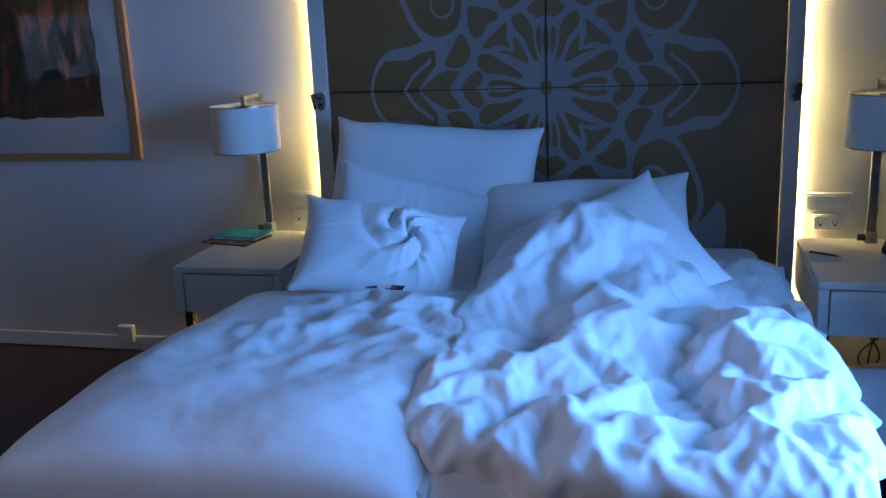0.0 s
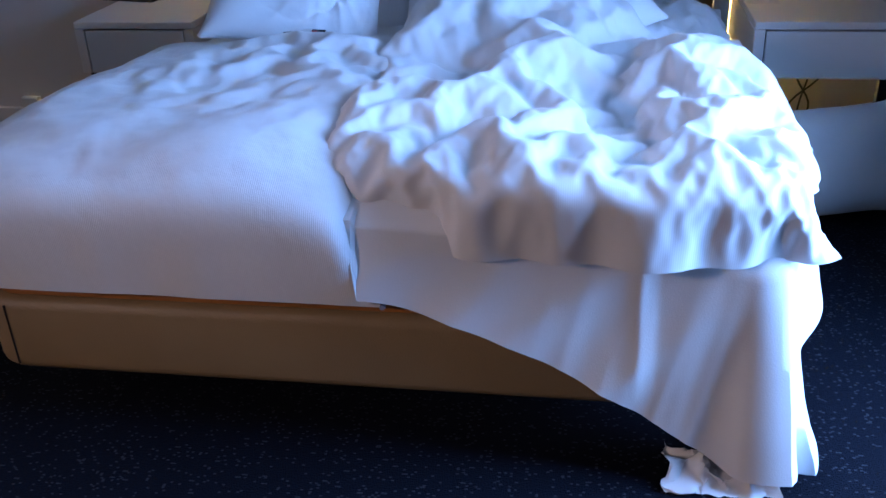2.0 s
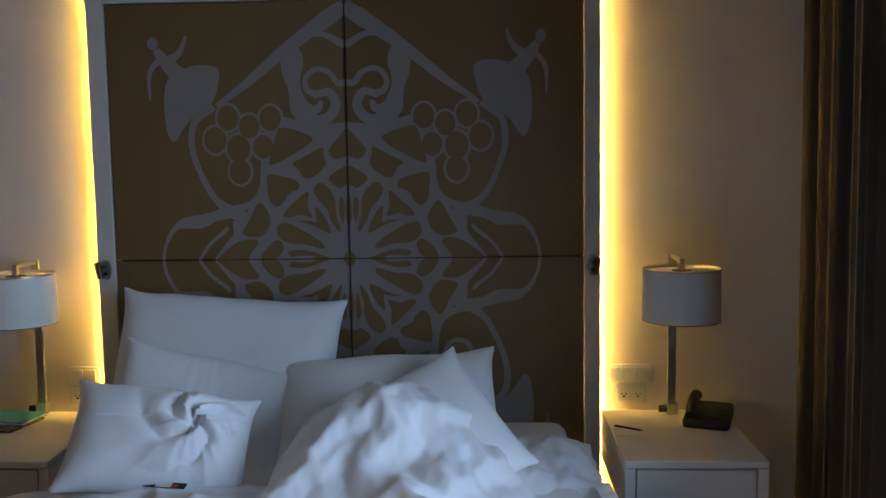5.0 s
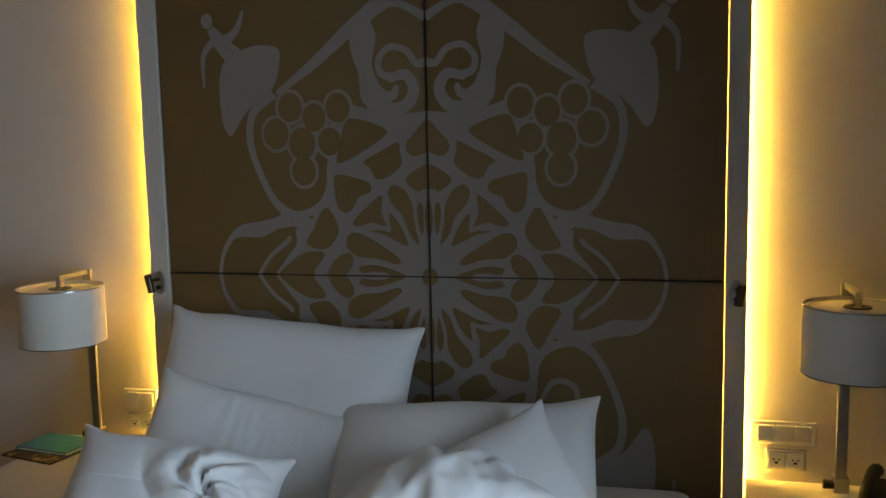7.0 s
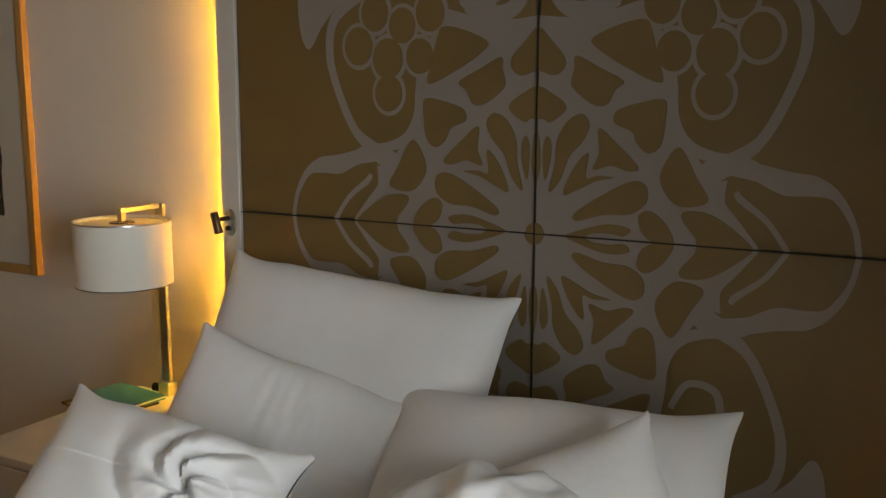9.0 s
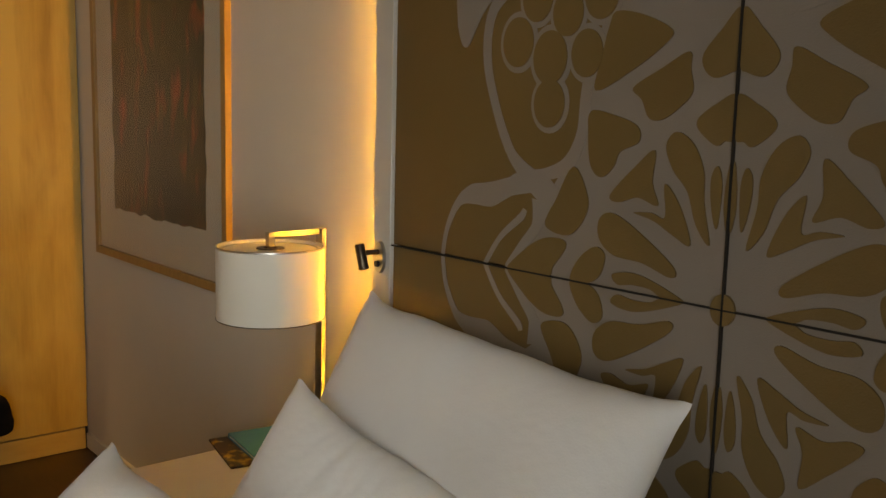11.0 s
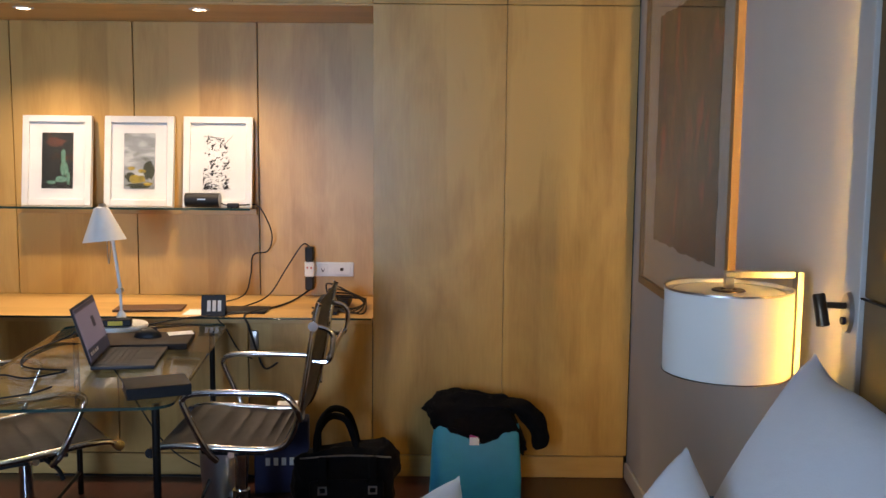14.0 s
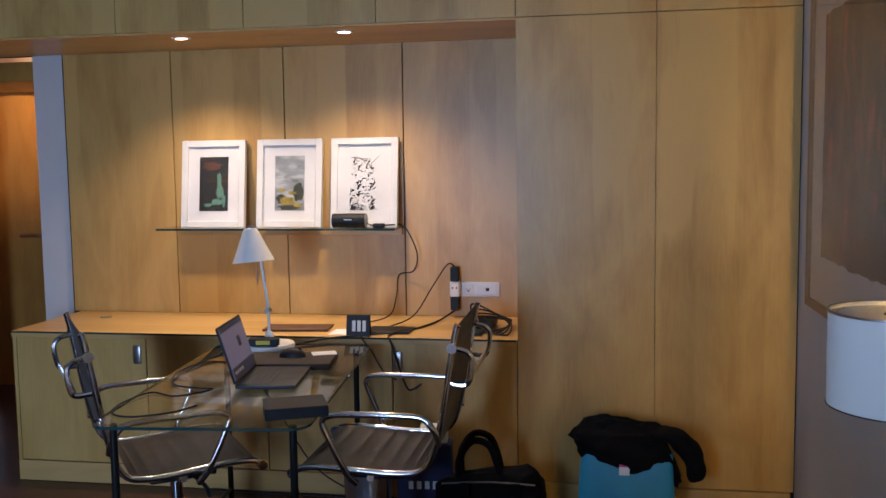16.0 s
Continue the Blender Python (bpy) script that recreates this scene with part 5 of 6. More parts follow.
def office_chair(m, label):
    ch = thing("office_chair", m, label, "chair", "chairs at the glass desk")
    W = 0.255

    def sling(t0, t1, n):
        def place(u, v):
            t = t0 + (t1 - t0) * u
            p, q = chair_profile(t), chair_profile(min(1, t + 0.004))
            d = (q - p).normalized() if (q - p).length > 0 else Vector((0, 0, 1))
            nrm = Vector((0, d.z, -d.y)) * (1 if d.z > 0 else 1)
            rib = 0.0032 * abs(math.sin(math.pi * u * n)) ** 0.5
            x = W * (2 * v - 1)
            return (x, p.y + nrm.y * rib, p.z - abs(nrm.z) * 0 + (rib if d.z < 0.5 else 0))
        bm = sheet_grid(n * 6, 6, place)
        bmesh.ops.solidify(bm, geom=bm.faces[:], thickness=0.014)
        return bm
    part("seat", sling(0.0, 0.40, 9), MESHCLOTH, ch, "ribbed grey-brown sling seat")
    part("backrest", sling(0.44, 1.0, 10), MESHCLOTH, ch, "ribbed grey-brown sling back")
    for s in (-1, 1):
        pts = [chair_profile(k / 14) for k in range(15)]
        part("side_rail", tube([(s * (W + 0.012), p.y, p.z) for p in pts], 0.012, 10, 3), CHROME, ch, "polished metal side rail")
        part("rail_end", rod((s * (W - 0.002), 0.262, 0.438), (s * (W + 0.030), 0.262, 0.438), 0.019, seg=16), CHROME, ch)
        part("bolt", rod((s * (W + 0.02), -0.325, 0.905), (s * (W + 0.034), -0.325, 0.905), 0.018, seg=18), CHROME, ch)
        a = W + 0.052
        arm = [(s * (W + 0.01), 0.03, 0.405), (s * (a - 0.01), 0.06, 0.46), (s * a, 0.125, 0.60), (s * a, 0.135, 0.645), (s * a, 0.09, 0.665), (s * a, -0.02, 0.668), (s * a, -0.15, 0.668),
               (s * a, -0.225, 0.660), (s * a, -0.265, 0.615), (s * (W + 0.015), -0.272, 0.560)]
        part("armrest", tube(arm, 0.012, 10, 5), CHROME, ch, "polished tubular armrest")
    for s in (-1, 1):
        part("back_bracket", tube([(s * W, -0.325, 0.90), (s * W, -0.372, 0.888), (s * W, -0.392, 0.86), (s * W, -0.385, 0.80), (s * W, -0.368, 0.772), (s * W, -0.312, 0.775)], 0.010, 8, 5), CHROME, ch)
    part("back_stretcher", rod((-W, -0.375, 0.785), (W, -0.375, 0.785), 0.010), CHROME, ch)
    part("seat_stretcher", tube([(-W, -0.02, 0.425), (-0.12, -0.02, 0.405), (0.12, -0.02, 0.405), (W, -0.02, 0.425)], 0.013, 8, 4), CHROME, ch)
    part("tilt_box", boxes((-0.07, 0.07, -0.11, 0.10, 0.355, 0.405), bevel=0.012, segments=2), BLACK, ch)
    part("lever", tube([(0.06, 0.05, 0.37), (0.18, 0.07, 0.36), (0.25, 0.07, 0.345)], 0.008, 8, 4), BLACK, ch)
    part("tension_knob", rod((0, 0.09, 0.37), (0, 0.15, 0.365), 0.022, 0.026), BLACK, ch)
    part("column", rod((0, 0, 0.11), (0, 0, 0.36), 0.024, seg=20), CHROME, ch)
    part("gas_lift", rod((0, 0, 0.065), (0, 0, 0.20), 0.034, seg=20), CHROME, ch)
    for k in range(5):
        a = radians(72 * k + 20)
        c, s = math.cos(a), math.sin(a)
        leg = part("base_leg", tube([(0.02 * c, 0.02 * s, 0.105), (0.15 * c, 0.15 * s, 0.09), (0.30 * c, 0.30 * s, 0.068)], 0.015, 8, 4), CHROME, ch)
        cs = rod((0.30 * c - 0.02 * s, 0.30 * s + 0.02 * c, 0.027), (0.30 * c + 0.02 * s, 0.30 * s - 0.02 * c, 0.027), 0.027, seg=16)
        part("caster", cs, BLACK, leg, "black caster wheel")
    return ch


first = office_chair(pose(-2.68, -1.59, 0, 0, 0, 180), "swivel chair with ribbed grey sling and chrome arms")
tagged(copy_thing(first, pose(-2.545, -2.37, 0, 0, 0, 37)), "swivel chair with ribbed grey sling turned aside from the desk")

# laptop


def on_table(x, y, z=0.0, turn=0):
    return pose(x, y, TZ + 0.0005 + z, 0, 0, turn)


lap = thing("laptop", on_table(-2.555, -1.965, 0, 188), "open dark grey laptop with a lit screen", "laptop")
part("base", boxes((-0.16, 0.16, -0.11, 0.11, 0.003, 0.017), bevel=0.004, segments=2), LAPTOP, lap)
for r in range(5):
    for c in range(12):
        x, y = -0.138 + c * 0.0232, -0.012 + r * 0.0215
        part("key", boxes((x, x + 0.020, y, y + 0.0185, 0.0172, 0.0188)), KEYCAP, lap, smooth=False)
part("trackpad", boxes((-0.05, 0.05, -0.095, -0.03, 0.0172, 0.0178)), LAPTOP, lap, smooth=False)
lid = part("lid", boxes((-0.16, 0.16, -0.004, 0.004, 0, 0.215), bevel=0.003), LAPTOP, lap, m=pose(0, 0.108, 0.018, -17))
part("screen", boxes((-0.152, 0.152, -0.0062, -0.0045, 0.012, 0.206)), SCREEN, lid, "pale glowing screen", smooth=False)
part("screen_block", boxes((-0.15, 0.15, -0.0070, -0.0064, 0.190, 0.205)), SCREENDARK, lid, smooth=False)
part("screen_block", boxes((0.02, 0.06, -0.0070, -0.0064, 0.11, 0.15)), SCREENDARK, lid, smooth=False)
part("screen_block", boxes((-0.15, 0.15, -0.0070, -0.0064, 0.013, 0.055)), SCREENDARK, lid, smooth=False)
for k in range(4):
    part("text_line", boxes((-0.13 + 0.03 * k, -0.11 + 0.03 * k, -0.0078, -0.0071, 0.03, 0.042)), PAPER, lid, smooth=False)

pad = thing("folder_box", on_table(-2.83, -1.995, 0, 8), "flat dark brown case lying on the glass desk", "case")
part("case", boxes((-0.12, 0.12, -0.175, 0.175, 0, 0.026), bevel=0.004, segments=2), BROWNLEATHER, pad)
ms = thing("mouse", on_table(-2.85, -1.995, 0.0265, 0), "black computer mouse on a dark case", "mouse")
bm = bmesh.new()
bmesh.ops.create_uvsphere(bm, u_segments=24, v_segments=14, radius=1, matrix=Matrix.Diagonal((0.034, 0.056, 0.036, 1)))
bmesh.ops.bisect_plane(bm, geom=bm.verts[:] + bm.edges[:] + bm.faces[:], plane_co=(0, 0, 0), plane_no=(0, 0, -1), clear_outer=True)
part("body", bm, BLACK, ms)
part("wheel", rod((-0.004, 0.03, 0.031), (0.004, 0.03, 0.031), 0.008), DARKLEG, ms)
nb = thing("notebook", on_table(-2.115, -1.735, 0, -66), "thick black leather notebook on the glass desk", "notebook")
part("cover", boxes((-0.10, 0.10, -0.075, 0.075, 0.034, 0.037), (-0.10, 0.10, -0.075, 0.075, 0, 0.003), (-0.10, 0.10, 0.071, 0.075, 0.003, 0.034), bevel=0.001), BLACK, nb, smooth=False)
part("page_block", boxes((-0.096, 0.097, -0.071, 0.070, 0.0032, 0.0338)), BROWNLEATHER, nb, smooth=False)
tagged(part("paper_sheet", boxes((-0.035, 0.035, -0.05, 0.05, 0, 0.0012)), PAPER, m=on_table(-2.925, -1.885, 0.0268, 24), smooth=False), "small loose white paper on the dark case", "paper")

# white desk lamp
dl = thing("desk_lamp", pose(-3.15, -2.205, TZ + 0.0005), "white desk lamp with conical shade and disc foot", "desk lamp")
part("foot", lathe([(0.0005, 0.0), (0.108, 0.0), (0.112, 0.010), (0.108, 0.020), (0.0005, 0.024)], 44), PLASTIC, dl)
part("socket", lathe([(0.022, 0.022), (0.020, 0.060), (0.010, 0.075), (0.0005, 0.075)], 20), PLASTIC, dl)
part("lower_rod", rod((0, 0, 0.07), (-0.01, -0.005, 0.20), 0.006), PLASTIC, dl)
part("joint", rod((-0.022, -0.005, 0.165), (0.012, -0.005, 0.165), 0.013), STEEL, dl)
part("upper_rod", rod((-0.01, -0.005, 0.17), (-0.02, -0.045, 0.47), 0.007), PLASTIC, dl)
bm = lathe([(0.018, 0.15), (0.030, 0.145), (0.092, 0.0), (0.089, 0.0), (0.028, 0.140), (0.018, 0.146)], 40)
part("shade", bm, PLASTIC, dl, "white conical shade", m=pose(-0.02, -0.070, 0.378, 6, -4, 0))
part("cap", rod((-0.028, -0.078, 0.520), (-0.031, -0.080, 0.540), 0.020, 0.014), STEEL, dl)
part("chain", tube([(-0.02, -0.06, 0.39), (-0.018, -0.058, 0.33), (-0.012, -0.052, 0.28), (-0.020, -0.048, 0.33), (-0.02, -0.045, 0.39)], 0.002, 6), STEEL, dl)
bx = thing("power_adapter", on_table(-3.08, -2.205, 0.0245, 12), "black power adapter with yellow sticker on the lamp foot", "adapter")
part("body", boxes((-0.028, 0.028, -0.065, 0.065, 0, 0.030), bevel=0.004), BLACK, bx)
part("sticker", boxes((0.0281, 0.0288, -0.03, 0.03, 0.006, 0.024)), YELLOW, bx, "yellow sticker", smooth=False)

# things on the sideboard top
Z0 = NIZ0 + 0.001
sl = thing("leather_sleeve", pose(-3.56, -2.21, Z0, 0, 0, 6), "brown leather folder lying on the sideboard", "folder")
part("cover", boxes((-0.075, 0.075, -0.16, 0.16, 0, 0.011), bevel=0.003), mat("tan_brown_leather", (0.11, 0.048, 0.022), (0.08, 0.034, 0.016), rough=0.55, scale=18), sl)
tg = thing("notice_card", pose(-3.40, -1.865, Z0, 0, 0, 4), "small black tent card with white print", "card")
part("front", boxes((-0.001, 0.001, -0.055, 0.055, 0, 0.10)), BLACK, tg, m=pose(0.022, 0, 0, 0, -14, 0), smooth=False)
part("back", boxes((-0.001, 0.001, -0.055, 0.055, 0, 0.10)), BLACK, tg, m=pose(-0.026, 0, 0, 0, 14, 0), smooth=False)
for k in range(3):
    part("print_bar", boxes((0.0015, 0.0022, -0.028 + 0.024 * k, -0.012 + 0.024 * k, 0.025, 0.075)), PAPER, tg, m=pose(0.022, 0, 0, 0, -14, 0), smooth=False)
tagged(part("paper_sheet", boxes((-3.56, -3.42, -2.02, -1.90, Z0, Z0 + 0.0012)), PAPER, smooth=False), "white note paper on the sideboard", "paper")
tagged(part("tablet", boxes((-3.62, -3.46, -1.86, -1.64, Z0, Z0 + 0.010), bevel=0.003), BLACK), "thin dark tablet on the sideboard", "tablet")
tagged(part("cable_grommet", rod((-3.80, -3.36, Z0), (-3.80, -3.36, Z0 + 0.004), 0.028, seg=24), STEEL), "round metal cable grommet in the sideboard top", "grommet")
tagged(part("charger", boxes((-3.78, -3.60, -1.42, -1.26, Z0, Z0 + 0.045), bevel=0.015, segments=2), BLACK), "black charger block among tangled cables", "charger")
tagged(part("hard_drive", boxes((-3.55, -3.44, -1.42, -1.30, Z0, Z0 + 0.016), bevel=0.003), BLACK), "flat black drive on the sideboard", "drive")
ws = thing("wall_socket", pose(NX + 0.0005, -1.40, 0.893, 0, 0, 90), "white triple wall socket on the maple panel", "socket")
part("plate", boxes((-0.125, 0.125, -0.008, 0, -0.038, 0.038), bevel=0.003), PLASTIC, ws)
socket_face(-0.035, 0, ws)
part("data_outlet", boxes((0.015, 0.11, -0.012, -0.008, -0.026, 0.026), bevel=0.002), PLASTIC, ws)
part("outlet_mark", boxes((0.055, 0.072, -0.0135, -0.0121, -0.008, 0.008)), SEAM, ws, smooth=False)
ad = thing("travel_adapter", pose(NX + 0.0085, -1.50, 0.89, 0, 0, 90), "white travel adapter with black plugs", "adapter")
part("body", boxes((-0.025, 0.025, -0.055, 0, -0.03, 0.05), bevel=0.005), PLASTIC, ad)
part("plug", boxes((-0.022, 0.022, -0.06, -0.012, 0.05, 0.125), bevel=0.005), BLACK, ad, "black plug")
part("plug", boxes((-0.022, 0.022, -0.06, -0.012, -0.10, -0.03), bevel=0.005), BLACK, ad, "black plug")
for dx in (-0.010, 0.010):
    part("mark", boxes((dx - 0.004, dx + 0.004, -0.0565, -0.0552, 0.012, 0.022)), REDMARK, ad, smooth=False)


def cable(pts, r=0.0035, label="thin black cable among the desk things"):
    return tagged(part("cable", tube(pts, r, 7, 7), BLACK), label, "cable", "cables round the desk")


cable([(-3.93, -1.775, 1.235), (-3.90, -1.73, 1.20), (-3.93, -1.69, 1.08), (-3.97, -1.72, 0.99), (-3.985, -1.80, 0.965), (-3.96, -1.81, 0.86), (-3.86, -1.83, 0.77), (-3.68, -1.95, 0.756)], label="thin black cable hanging from the shelf")
cable([(-3.955, -1.50, 1.015), (-3.90, -1.53, 1.03), (-3.84, -1.60, 0.92), (-3.76, -1.68, 0.79), (-3.60, -1.78, 0.757), (-3.40, -1.85, 0.756), (-3.355, -1.80, 0.70), (-3.35, -1.74, 0.60), (-3.355, -1.68, 0.56)], label="black cable from the adapter over the sideboard edge")
cable([(-3.95, -1.50, 0.79), (-3.82, -1.56, 0.758), (-3.62, -1.62, 0.757), (-3.42, -1.72, 0.757), (-3.36, -1.70, 0.72), (-3.352, -1.66, 0.60), (-3.34, -1.62, 0.52), (-3.33, -1.56, 0.55)], 0.005)
cable([(-3.45, -1.72, 0.758), (-3.38, -1.88, 0.757), (-3.30, -2.02, 0.752), (-3.18, -2.12, 0.747), (-3.06, -2.16, 0.772)], 0.004, "black cable to the power adapter")
for k in range(5):
    a = 0.7 * k
    cable([(-3.72 + 0.05 * math.cos(a), -1.36 + 0.05 * math.sin(a), 0.775), (-3.70 + 0.10 * math.sin(a), -1.38 + 0.02 * k, 0.86 - 0.015 * k), (-3.68, -1.28 + 0.02 * k, 0.83 - 0.01 * k),
           (-3.62 - 0.03 * k, -1.19, 0.775), (-3.52 + 0.02 * k, -1.30 + 0.03 * k, 0.760), (-3.60, -1.44 + 0.03 * k, 0.758)], 0.004, "tangled black cable on the sideboard")
cable([(-2.33, -2.12, 0.752), (-2.26, -2.22, 0.745), (-2.30, -2.33, 0.745), (-2.16, -2.36, 0.745), (-2.03, -2.33, 0.745), (-1.99, -2.24, 0.745), (-2.06, -2.13, 0.745), (-2.15, -2.09, 0.746)], label="thin black cable coiled on the glass desk")
cable([(-2.35, -2.12, 0.752), (-2.42, -2.30, 0.745), (-2.62, -2.38, 0.745), (-2.90, -2.36, 0.745), (-3.04, -2.29, 0.768)], label="black cable from the laptop to its adapter")
cable([(-3.10, -2.30, 0.76), (-3.22, -2.36, 0.70), (-3.24, -2.33, 0.62), (-3.26, -2.20, 0.40), (-3.25, -2.05, 0.18), (-3.28, -1.88, 0.06), (-3.34, -1.70, 0.012)], label="black lamp cable hanging under the desk")
cable([(-3.345, -2.6, 0.006), (-3.345, -2.1, 0.006), (-3.34, -1.7, 0.006), (-3.32, -1.4, 0.006)], 0.005, "black cable along the plinth")

# glass shelf with pictures
SY0, SY1, SZ = -3.055, -1.775, 1.222
sh = thing("glass_shelf", pose(0, 0, SZ), "clear glass wall shelf on a maple ledger", "shelf")
part("glass_plate", boxes((NX + 0.002, NX + 0.20, SY0, SY1, -0.010, 0.0)), TABLEGLASS, sh, smooth=False)
part("glass_edge", boxes((NX + 0.2003, NX + 0.202, SY0, SY1, -0.0105, 0.0005)), GLASSEDGE, sh, "dark glass edge", smooth=False)
part("ledger", boxes((NX + 0.001, NX + 0.035, SY0 + 0.04, SY1, -0.045, -0.0105), bevel=0.002), MAPLE_TOP, sh, "maple ledger")


def shelf_picture(cy, name, art, label):
    fr = thing("framed_picture", pose(NX + 0.105, cy, SZ + 0.0005, 0, -7.5, 0), label, "picture", "pictures on the glass shelf")
    w, h, b = 0.177, 0.462, 0.034
    part("frame", boxes((-0.03, 0, -w, -w + b, 0, h), (-0.03, 0, w - b, w, 0, h), (-0.03, 0, -w + b, w - b, 0, b), (-0.03, 0, -w + b, w - b, h - b, h), bevel=0.002), PLASTIC, fr, "white wooden frame")
    part("mat_board", boxes((-0.022, -0.014, -w + b, w - b, b, h - b)), PAPER, fr, smooth=False)
    part("print", boxes((-0.0138, -0.0128, -0.080, 0.080, 0.088, 0.375)), art, fr, smooth=False)
    part("glazing", boxes((-0.0065, -0.005, -w + b, w - b, b, h - b)), PICGLASS, fr, smooth=False).visible_shadow = False
    return fr


def flat_blob(parent, cy, cz, ry, rz, material, seed, x=-0.0122):
    bm = bmesh.new()
    pts = []
    for k in range(30):
        a = 2 * math.pi * k / 30
        r = 1 + 0.35 * fbm(math.cos(a) * 1.6, math.sin(a) * 1.6, seed)
        pts.append((cy + ry * r * math.cos(a), cz + rz * r * math.sin(a)))
    vs = [bm.verts.new((x, y, z)) for y, z in pts]
    bm.faces.new(vs)
    part("shape", bm, material, parent, smooth=False)


f1 = shelf_picture(-2.785, "a", ART_A, "white framed dark print with a pale green shape")
RUST = mat("rust_red_print", (0.16, 0.05, 0.03), (0.06, 0.03, 0.02), rough=0.7, scale=40)
flat_blob(f1, -0.01, 0.325, 0.050, 0.022, RUST, 2.0, -0.0125)
for cy, cz, ry, rz, sd in ((0.030, 0.255, 0.012, 0.034, 3.0), (0.034, 0.190, 0.020, 0.040, 4.0), (0.020, 0.135, 0.034, 0.016, 5.0), (0.058, 0.140, 0.010, 0.030, 6.0), (-0.030, 0.120, 0.022, 0.010, 7.0)):
    flat_blob(f1, cy, cz, ry, rz, GREENFIG, sd)
f2 = shelf_picture(-2.365, "b", ART_B, "white framed misty landscape print with yellow field")
HILL = mat("dark_olive_print", (0.05, 0.055, 0.03), (0.02, 0.025, 0.015), rough=0.7, scale=40)
for cy, cz, ry, rz, material, sd in ((0.046, 0.185, 0.028, 0.052, HILL, 4.0), (-0.045, 0.150, 0.028, 0.024, HILL, 9.5), (0.0, 0.105, 0.066, 0.013, HILL, 6.0)):
    flat_blob(f2, cy, cz, ry, rz, material, sd, -0.0125)
for cy, cz, ry, rz, sd in ((-0.012, 0.140, 0.046, 0.020, 8.0), (0.012, 0.180, 0.020, 0.010, 9.0), (-0.040, 0.195, 0.020, 0.009, 10.0), (0.045, 0.115, 0.024, 0.009, 11.0)):
    flat_blob(f2, cy, cz, ry, rz, YELLOWHILL, sd)
f3 = shelf_picture(-1.962, "c", PAPER, "white framed black ink drawing of branches")
rnd = random.Random(4)
ink = bmesh.new()
for k in range(190):
    y, z = rnd.uniform(-0.078, 0.050), 0.09 + 0.27 * rnd.random() ** 2.0
    y *= 1 - 0.5 * max(0, (z - 0.25) / 0.2)
    a, L = rnd.uniform(-0.9, 1.5), rnd.uniform(0.006, 0.024)
    w = rnd.uniform(0.0010, 0.0045)
    dy, dz = math.cos(a) * L, math.sin(a) * L
    vs = [ink.verts.new((-0.0122 + 0.000004 * k, max(-0.079, min(0.079, y + p)), max(0.089, min(0.374, z + q)))) for p, q in ((-w, w), (dy - w / 3, dz + w / 3), (dy + w / 3, dz - w / 3), (w, -w))]
    ink.faces.new(vs)
for (ya, za), (yb, zb) in (((-0.04, 0.365), (0.05, 0.30)), ((0.075, 0.365), (0.02, 0.31)), ((-0.075, 0.36), (0.03, 0.35))):
    vs = [ink.verts.new((-0.0118, y, z)) for y, z in ((ya, za), (yb, zb), (yb, zb + 0.003), (ya, za + 0.003))]
    ink.faces.new(vs)
part("ink_strokes", ink, INK, f3, "black ink branches", smooth=False)
sp = thing("speaker", pose(NX + 0.155, -2.02, SZ + 0.0005), "black cylindrical portable speaker lying on the shelf", "speaker")
part("body", rod((0, -0.085, 0.037), (0, 0.085, 0.037), 0.036, seg=28), BLACK, sp)
for y in (-0.086, 0.082):
    part("end_ring", rod((0, y, 0.037), (0, y + 0.004, 0.037), 0.0365, seg=28), DARKLEG, sp)
part("badge", boxes((0.034, 0.0375, -0.02, 0.02, 0.040, 0.046)), STEEL, sp, smooth=False)
pg = thing("plug_adapter", pose(NX + 0.15, -1.87, SZ + 0.0005), "small black plug on the glass shelf", "plug")
part("body", boxes((-0.012, 0.012, -0.03, 0.03, 0, 0.022), bevel=0.004), BLACK, pg)
cable([(-3.845, -1.93, 1.245), (-3.84, -1.90, 1.235), (-3.85, -1.84, 1.235), (-3.93, -1.775, 1.235)])

# ---- things on the floor ----
bag = thing("shopping_bag", pose(-3.17, -0.655, 0), "turquoise paper shopping bag stuffed with black clothes", "bag")


def bag_side(u, v):
    """Round the bag (u) and up it (v), slightly bulged."""
    a = 2 * math.pi * u
    hw, hd = 0.205 - 0.018 * v, 0.065 - 0.012 * v
    c, s = math.cos(a), math.sin(a)
    sup = (abs(c) ** 6 + abs(s) ** 6) ** (-1 / 6)
    x, y = hd * s * sup, hw * c * sup
    bulge = 0.016 * math.sin(math.pi * v) * abs(s)
    return (x + math.copysign(bulge, x) + 0.005 * fbm(y * 7, v * 5, 1), y + 0.004 * fbm(v * 5, u * 9, 2), 0.001 + v * (0.325 + 0.008 * math.sin(a * 3)))


bm = sheet_grid(64, 14, bag_side)
bmesh.ops.remove_doubles(bm, verts=bm.verts[:], dist=0.0005)
part("paper_body", bm, TEAL, bag)
part("bottom", boxes((-0.062, 0.062, -0.20, 0.20, 0.001, 0.004)), TEAL, bag, smooth=False)
part("label", boxes((0.071, 0.0725, -0.03, 0.012, 0.245, 0.302)), PAPER, bag, "white label with pink stripe", smooth=False)
part("label_stripe", boxes((0.0726, 0.0732, -0.03, 0.012, 0.280, 0.302)), PINK, bag, "pink stripe", smooth=False)
for y in (-0.055, 0.055):
    part("cord", tube([(0.063, y, 0.325), (0.072, y + 0.006, 0.345), (0.074, y - 0.004, 0.315)], 0.005, 6), PAPER, bag, "white cord end")


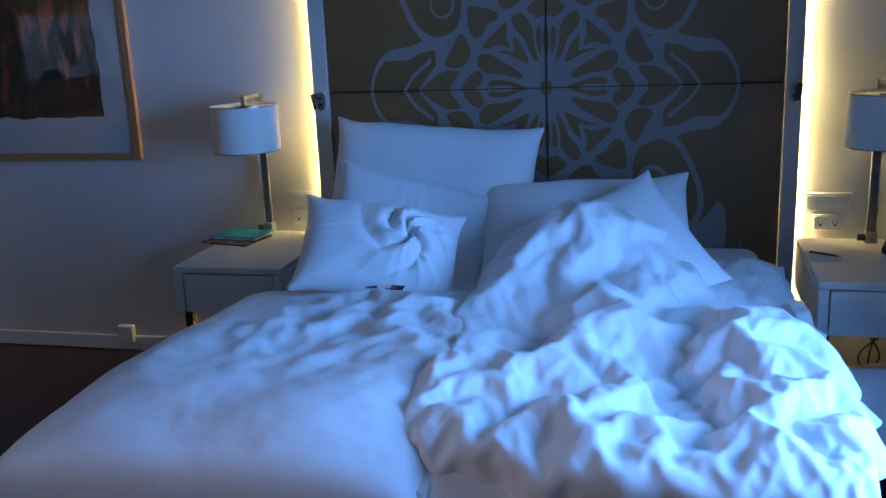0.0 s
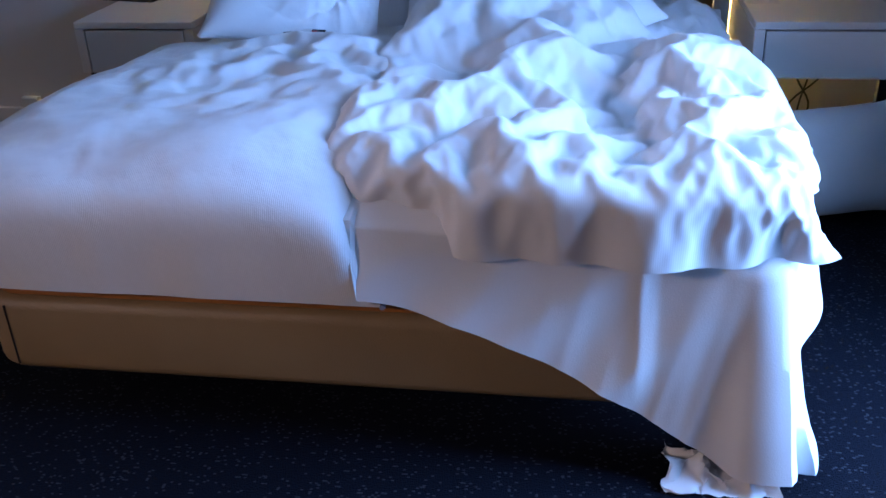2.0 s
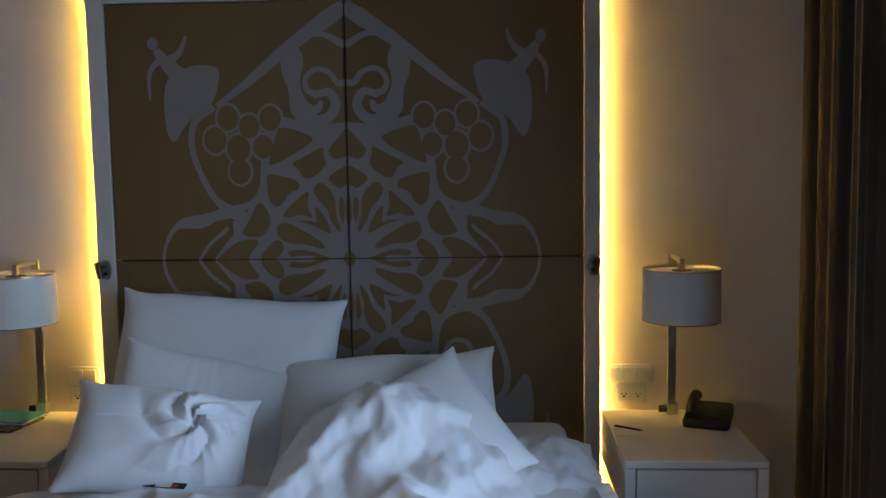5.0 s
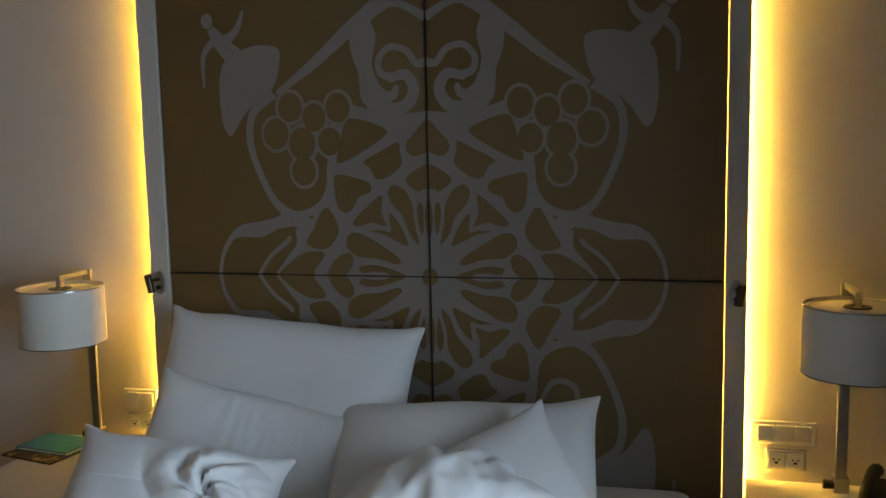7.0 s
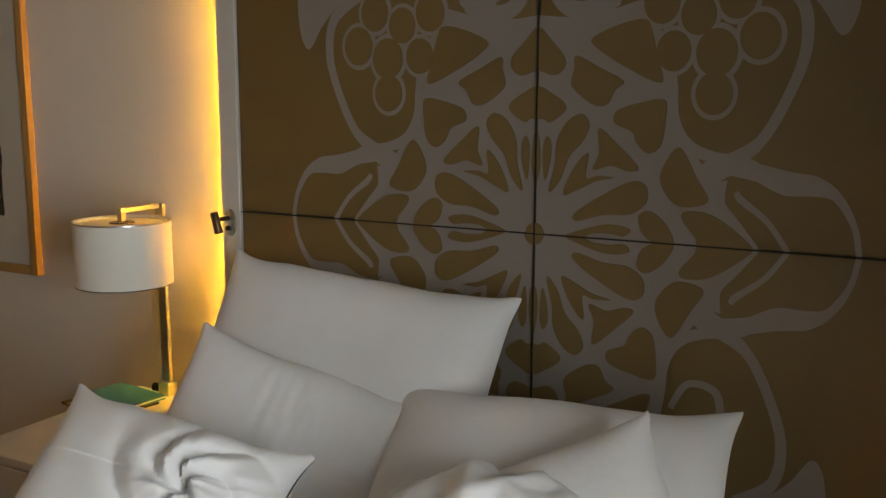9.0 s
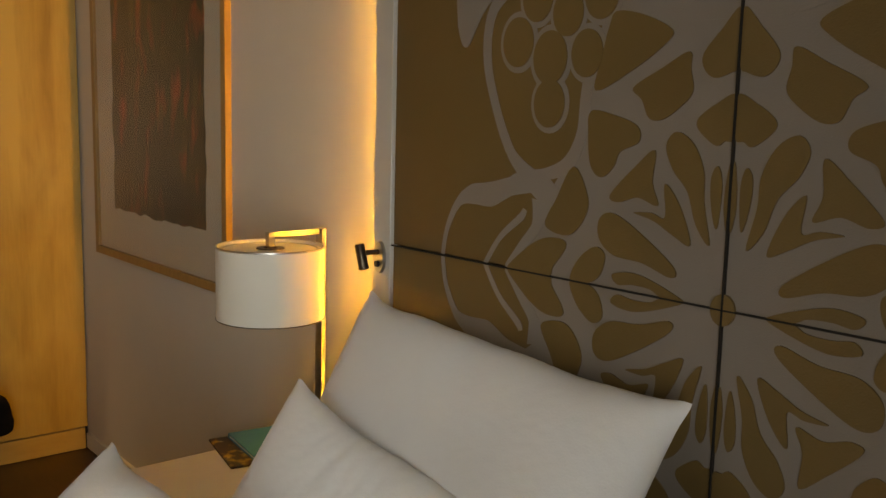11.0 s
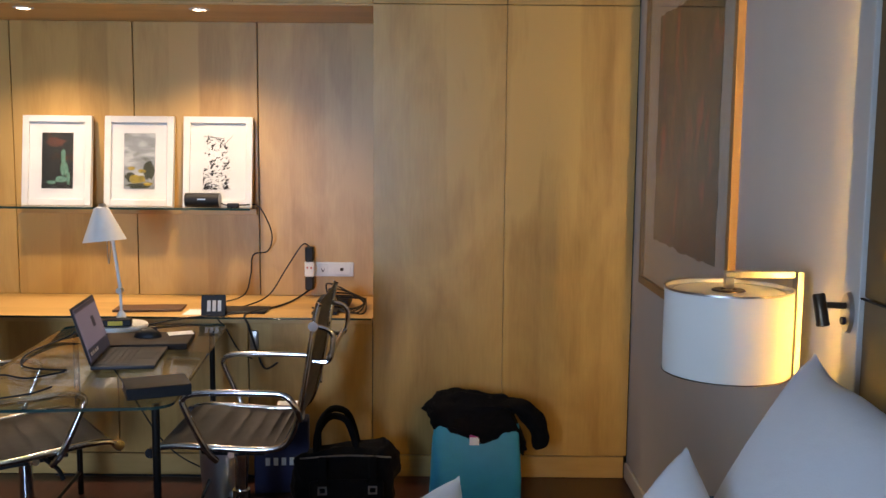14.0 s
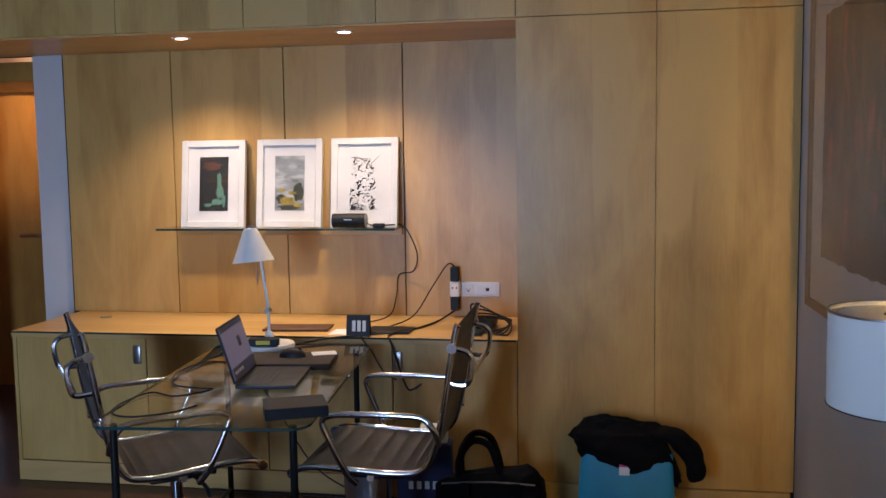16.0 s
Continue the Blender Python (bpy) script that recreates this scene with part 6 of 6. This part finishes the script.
def clothes(u, v):
    a, b = 2 * math.pi * u, math.pi * (v - 0.5)
    n = Vector((math.cos(b) * math.cos(a), math.cos(b) * math.sin(a), math.sin(b)))
    d = 1 + 0.16 * fbm(n.x * 2.2, n.y * 2.2, n.z * 2.2 + 4, 2) + 0.05 * ridge(n.x * 4, n.y * 4, n.z * 4)
    x, y, z = 0.085 * n.x * d, 0.215 * n.y * d, 0.115 * n.z * d
    z += 0.035 * max(0, -y / 0.2)
    if y > 0.14:
        z -= (y - 0.14) * 1.5
    return (x, y - 0.005, 0.345 + z)


coat = tagged(part("coat", sheet_grid(56, 30, clothes), BLACKCLOTH, m=pose(-3.17, -0.655, 0)), "crumpled black coat bulging out of the shopping bag", "coat")


def sleeve(u, v):
    a = 2 * math.pi * v
    p = (Vector((0.0, 0.08, 0.42)), Vector((0.03, 0.18, 0.415)), Vector((0.05, 0.262, 0.34)), Vector((0.05, 0.285, 0.235)))
    path = smooth_path(p, 8)
    f = u * (len(path) - 1)
    k = min(int(f), len(path) - 2)
    c = path[k].lerp(path[k + 1], f - k)
    r = 0.056 * (1 - 0.35 * u ** 3) * (1 + 0.2 * fbm(u * 6, math.cos(a), 3))
    return (c.x + r * math.cos(a), c.y + r * 0.85 * math.sin(a), c.z + 0.3 * r * math.sin(a))


part("sleeve", sheet_grid(26, 18, sleeve), BLACKCLOTH, coat)

tr = thing("travel_bag", pose(-2.98, -1.21, 0, 0, 0, 4) @ Matrix.Scale(0.93, 4), "black fabric travel bag with handle and buckled straps", "bag")
bm = boxes((-0.13, 0.13, -0.23, 0.23, 0.0, 0.30), bevel=0.085, segments=3)
bmesh.ops.subdivide_edges(bm, edges=bm.edges[:], cuts=3, use_grid_fill=True)
for v in bm.verts:
    v.co.x += 0.045 * fbm(v.co.y * 6, v.co.z * 6, 1)
    v.co.y += 0.045 * fbm(v.co.x * 6, v.co.z * 6, 2)
    v.co.z = max(0.001, v.co.z * (1 + 0.25 * fbm(v.co.x * 4, v.co.y * 4, 3)))
part("body", bm, BLACKCLOTH, tr)
part("pocket", boxes((0.115, 0.165, -0.16, 0.17, 0.03, 0.19), bevel=0.02, segments=2), BLACKCLOTH, tr)
for x in (-0.05, 0.07):
    part("handle", tube([(x, -0.13, 0.28), (x, -0.125, 0.38), (x, -0.07, 0.455), (x, 0.0, 0.44), (x, 0.035, 0.36), (x, 0.05, 0.28)], 0.016, 8), BLACKCLOTH, tr)
for y in (-0.10, 0.12):
    part("strap", boxes((0.150, 0.172, y - 0.018, y + 0.018, 0.05, 0.30), bevel=0.004), BLACKCLOTH, tr)
    bm = boxes((0.172, 0.178, y - 0.02, y + 0.02, 0.135, 0.142), (0.172, 0.178, y - 0.02, y + 0.02, 0.165, 0.172), (0.172, 0.178, y - 0.02, y - 0.013, 0.142, 0.165), (0.172, 0.178, y + 0.013, y + 0.02, 0.142, 0.165))
    part("buckle", bm, STEEL, tr, "steel buckle", smooth=False)
part("zip", tube([(0.128, -0.20, 0.285), (0.135, 0.0, 0.298), (0.128, 0.20, 0.285)], 0.004, 6), STEEL, tr)

wb = thing("waste_bin", pose(-3.12, -1.76, 0), "round satin silver waste bin under the desk", "waste bin")
part("body", lathe([(0.0005, 0.001), (0.095, 0.001), (0.112, 0.28), (0.109, 0.28), (0.092, 0.006), (0.0005, 0.006)], 40), SILVERBIN, wb)
part("rim", lathe([(0.1125, 0.272), (0.115, 0.276), (0.1125, 0.282), (0.109, 0.281)], 40), CHROME, wb)
nv = thing("navy_bag", pose(-3.20, -1.52, 0, 0, 0, 6), "navy blue paper bag with pale lettering bars", "bag")
part("body", boxes((-0.055, 0.055, -0.12, 0.12, 0.0, 0.33), bevel=0.006), NAVY, nv)
part("inner_paper", boxes((-0.03, 0.04, -0.02, 0.10, 0.33, 0.40), bevel=0.004), PAPER, nv, "white paper sticking out")
for k in range(4):
    part("letter_bar", boxes((0.0552, 0.056, -0.07 + 0.035 * k, -0.05 + 0.035 * k, 0.13, 0.165)), PLASTIC, nv, smooth=False)
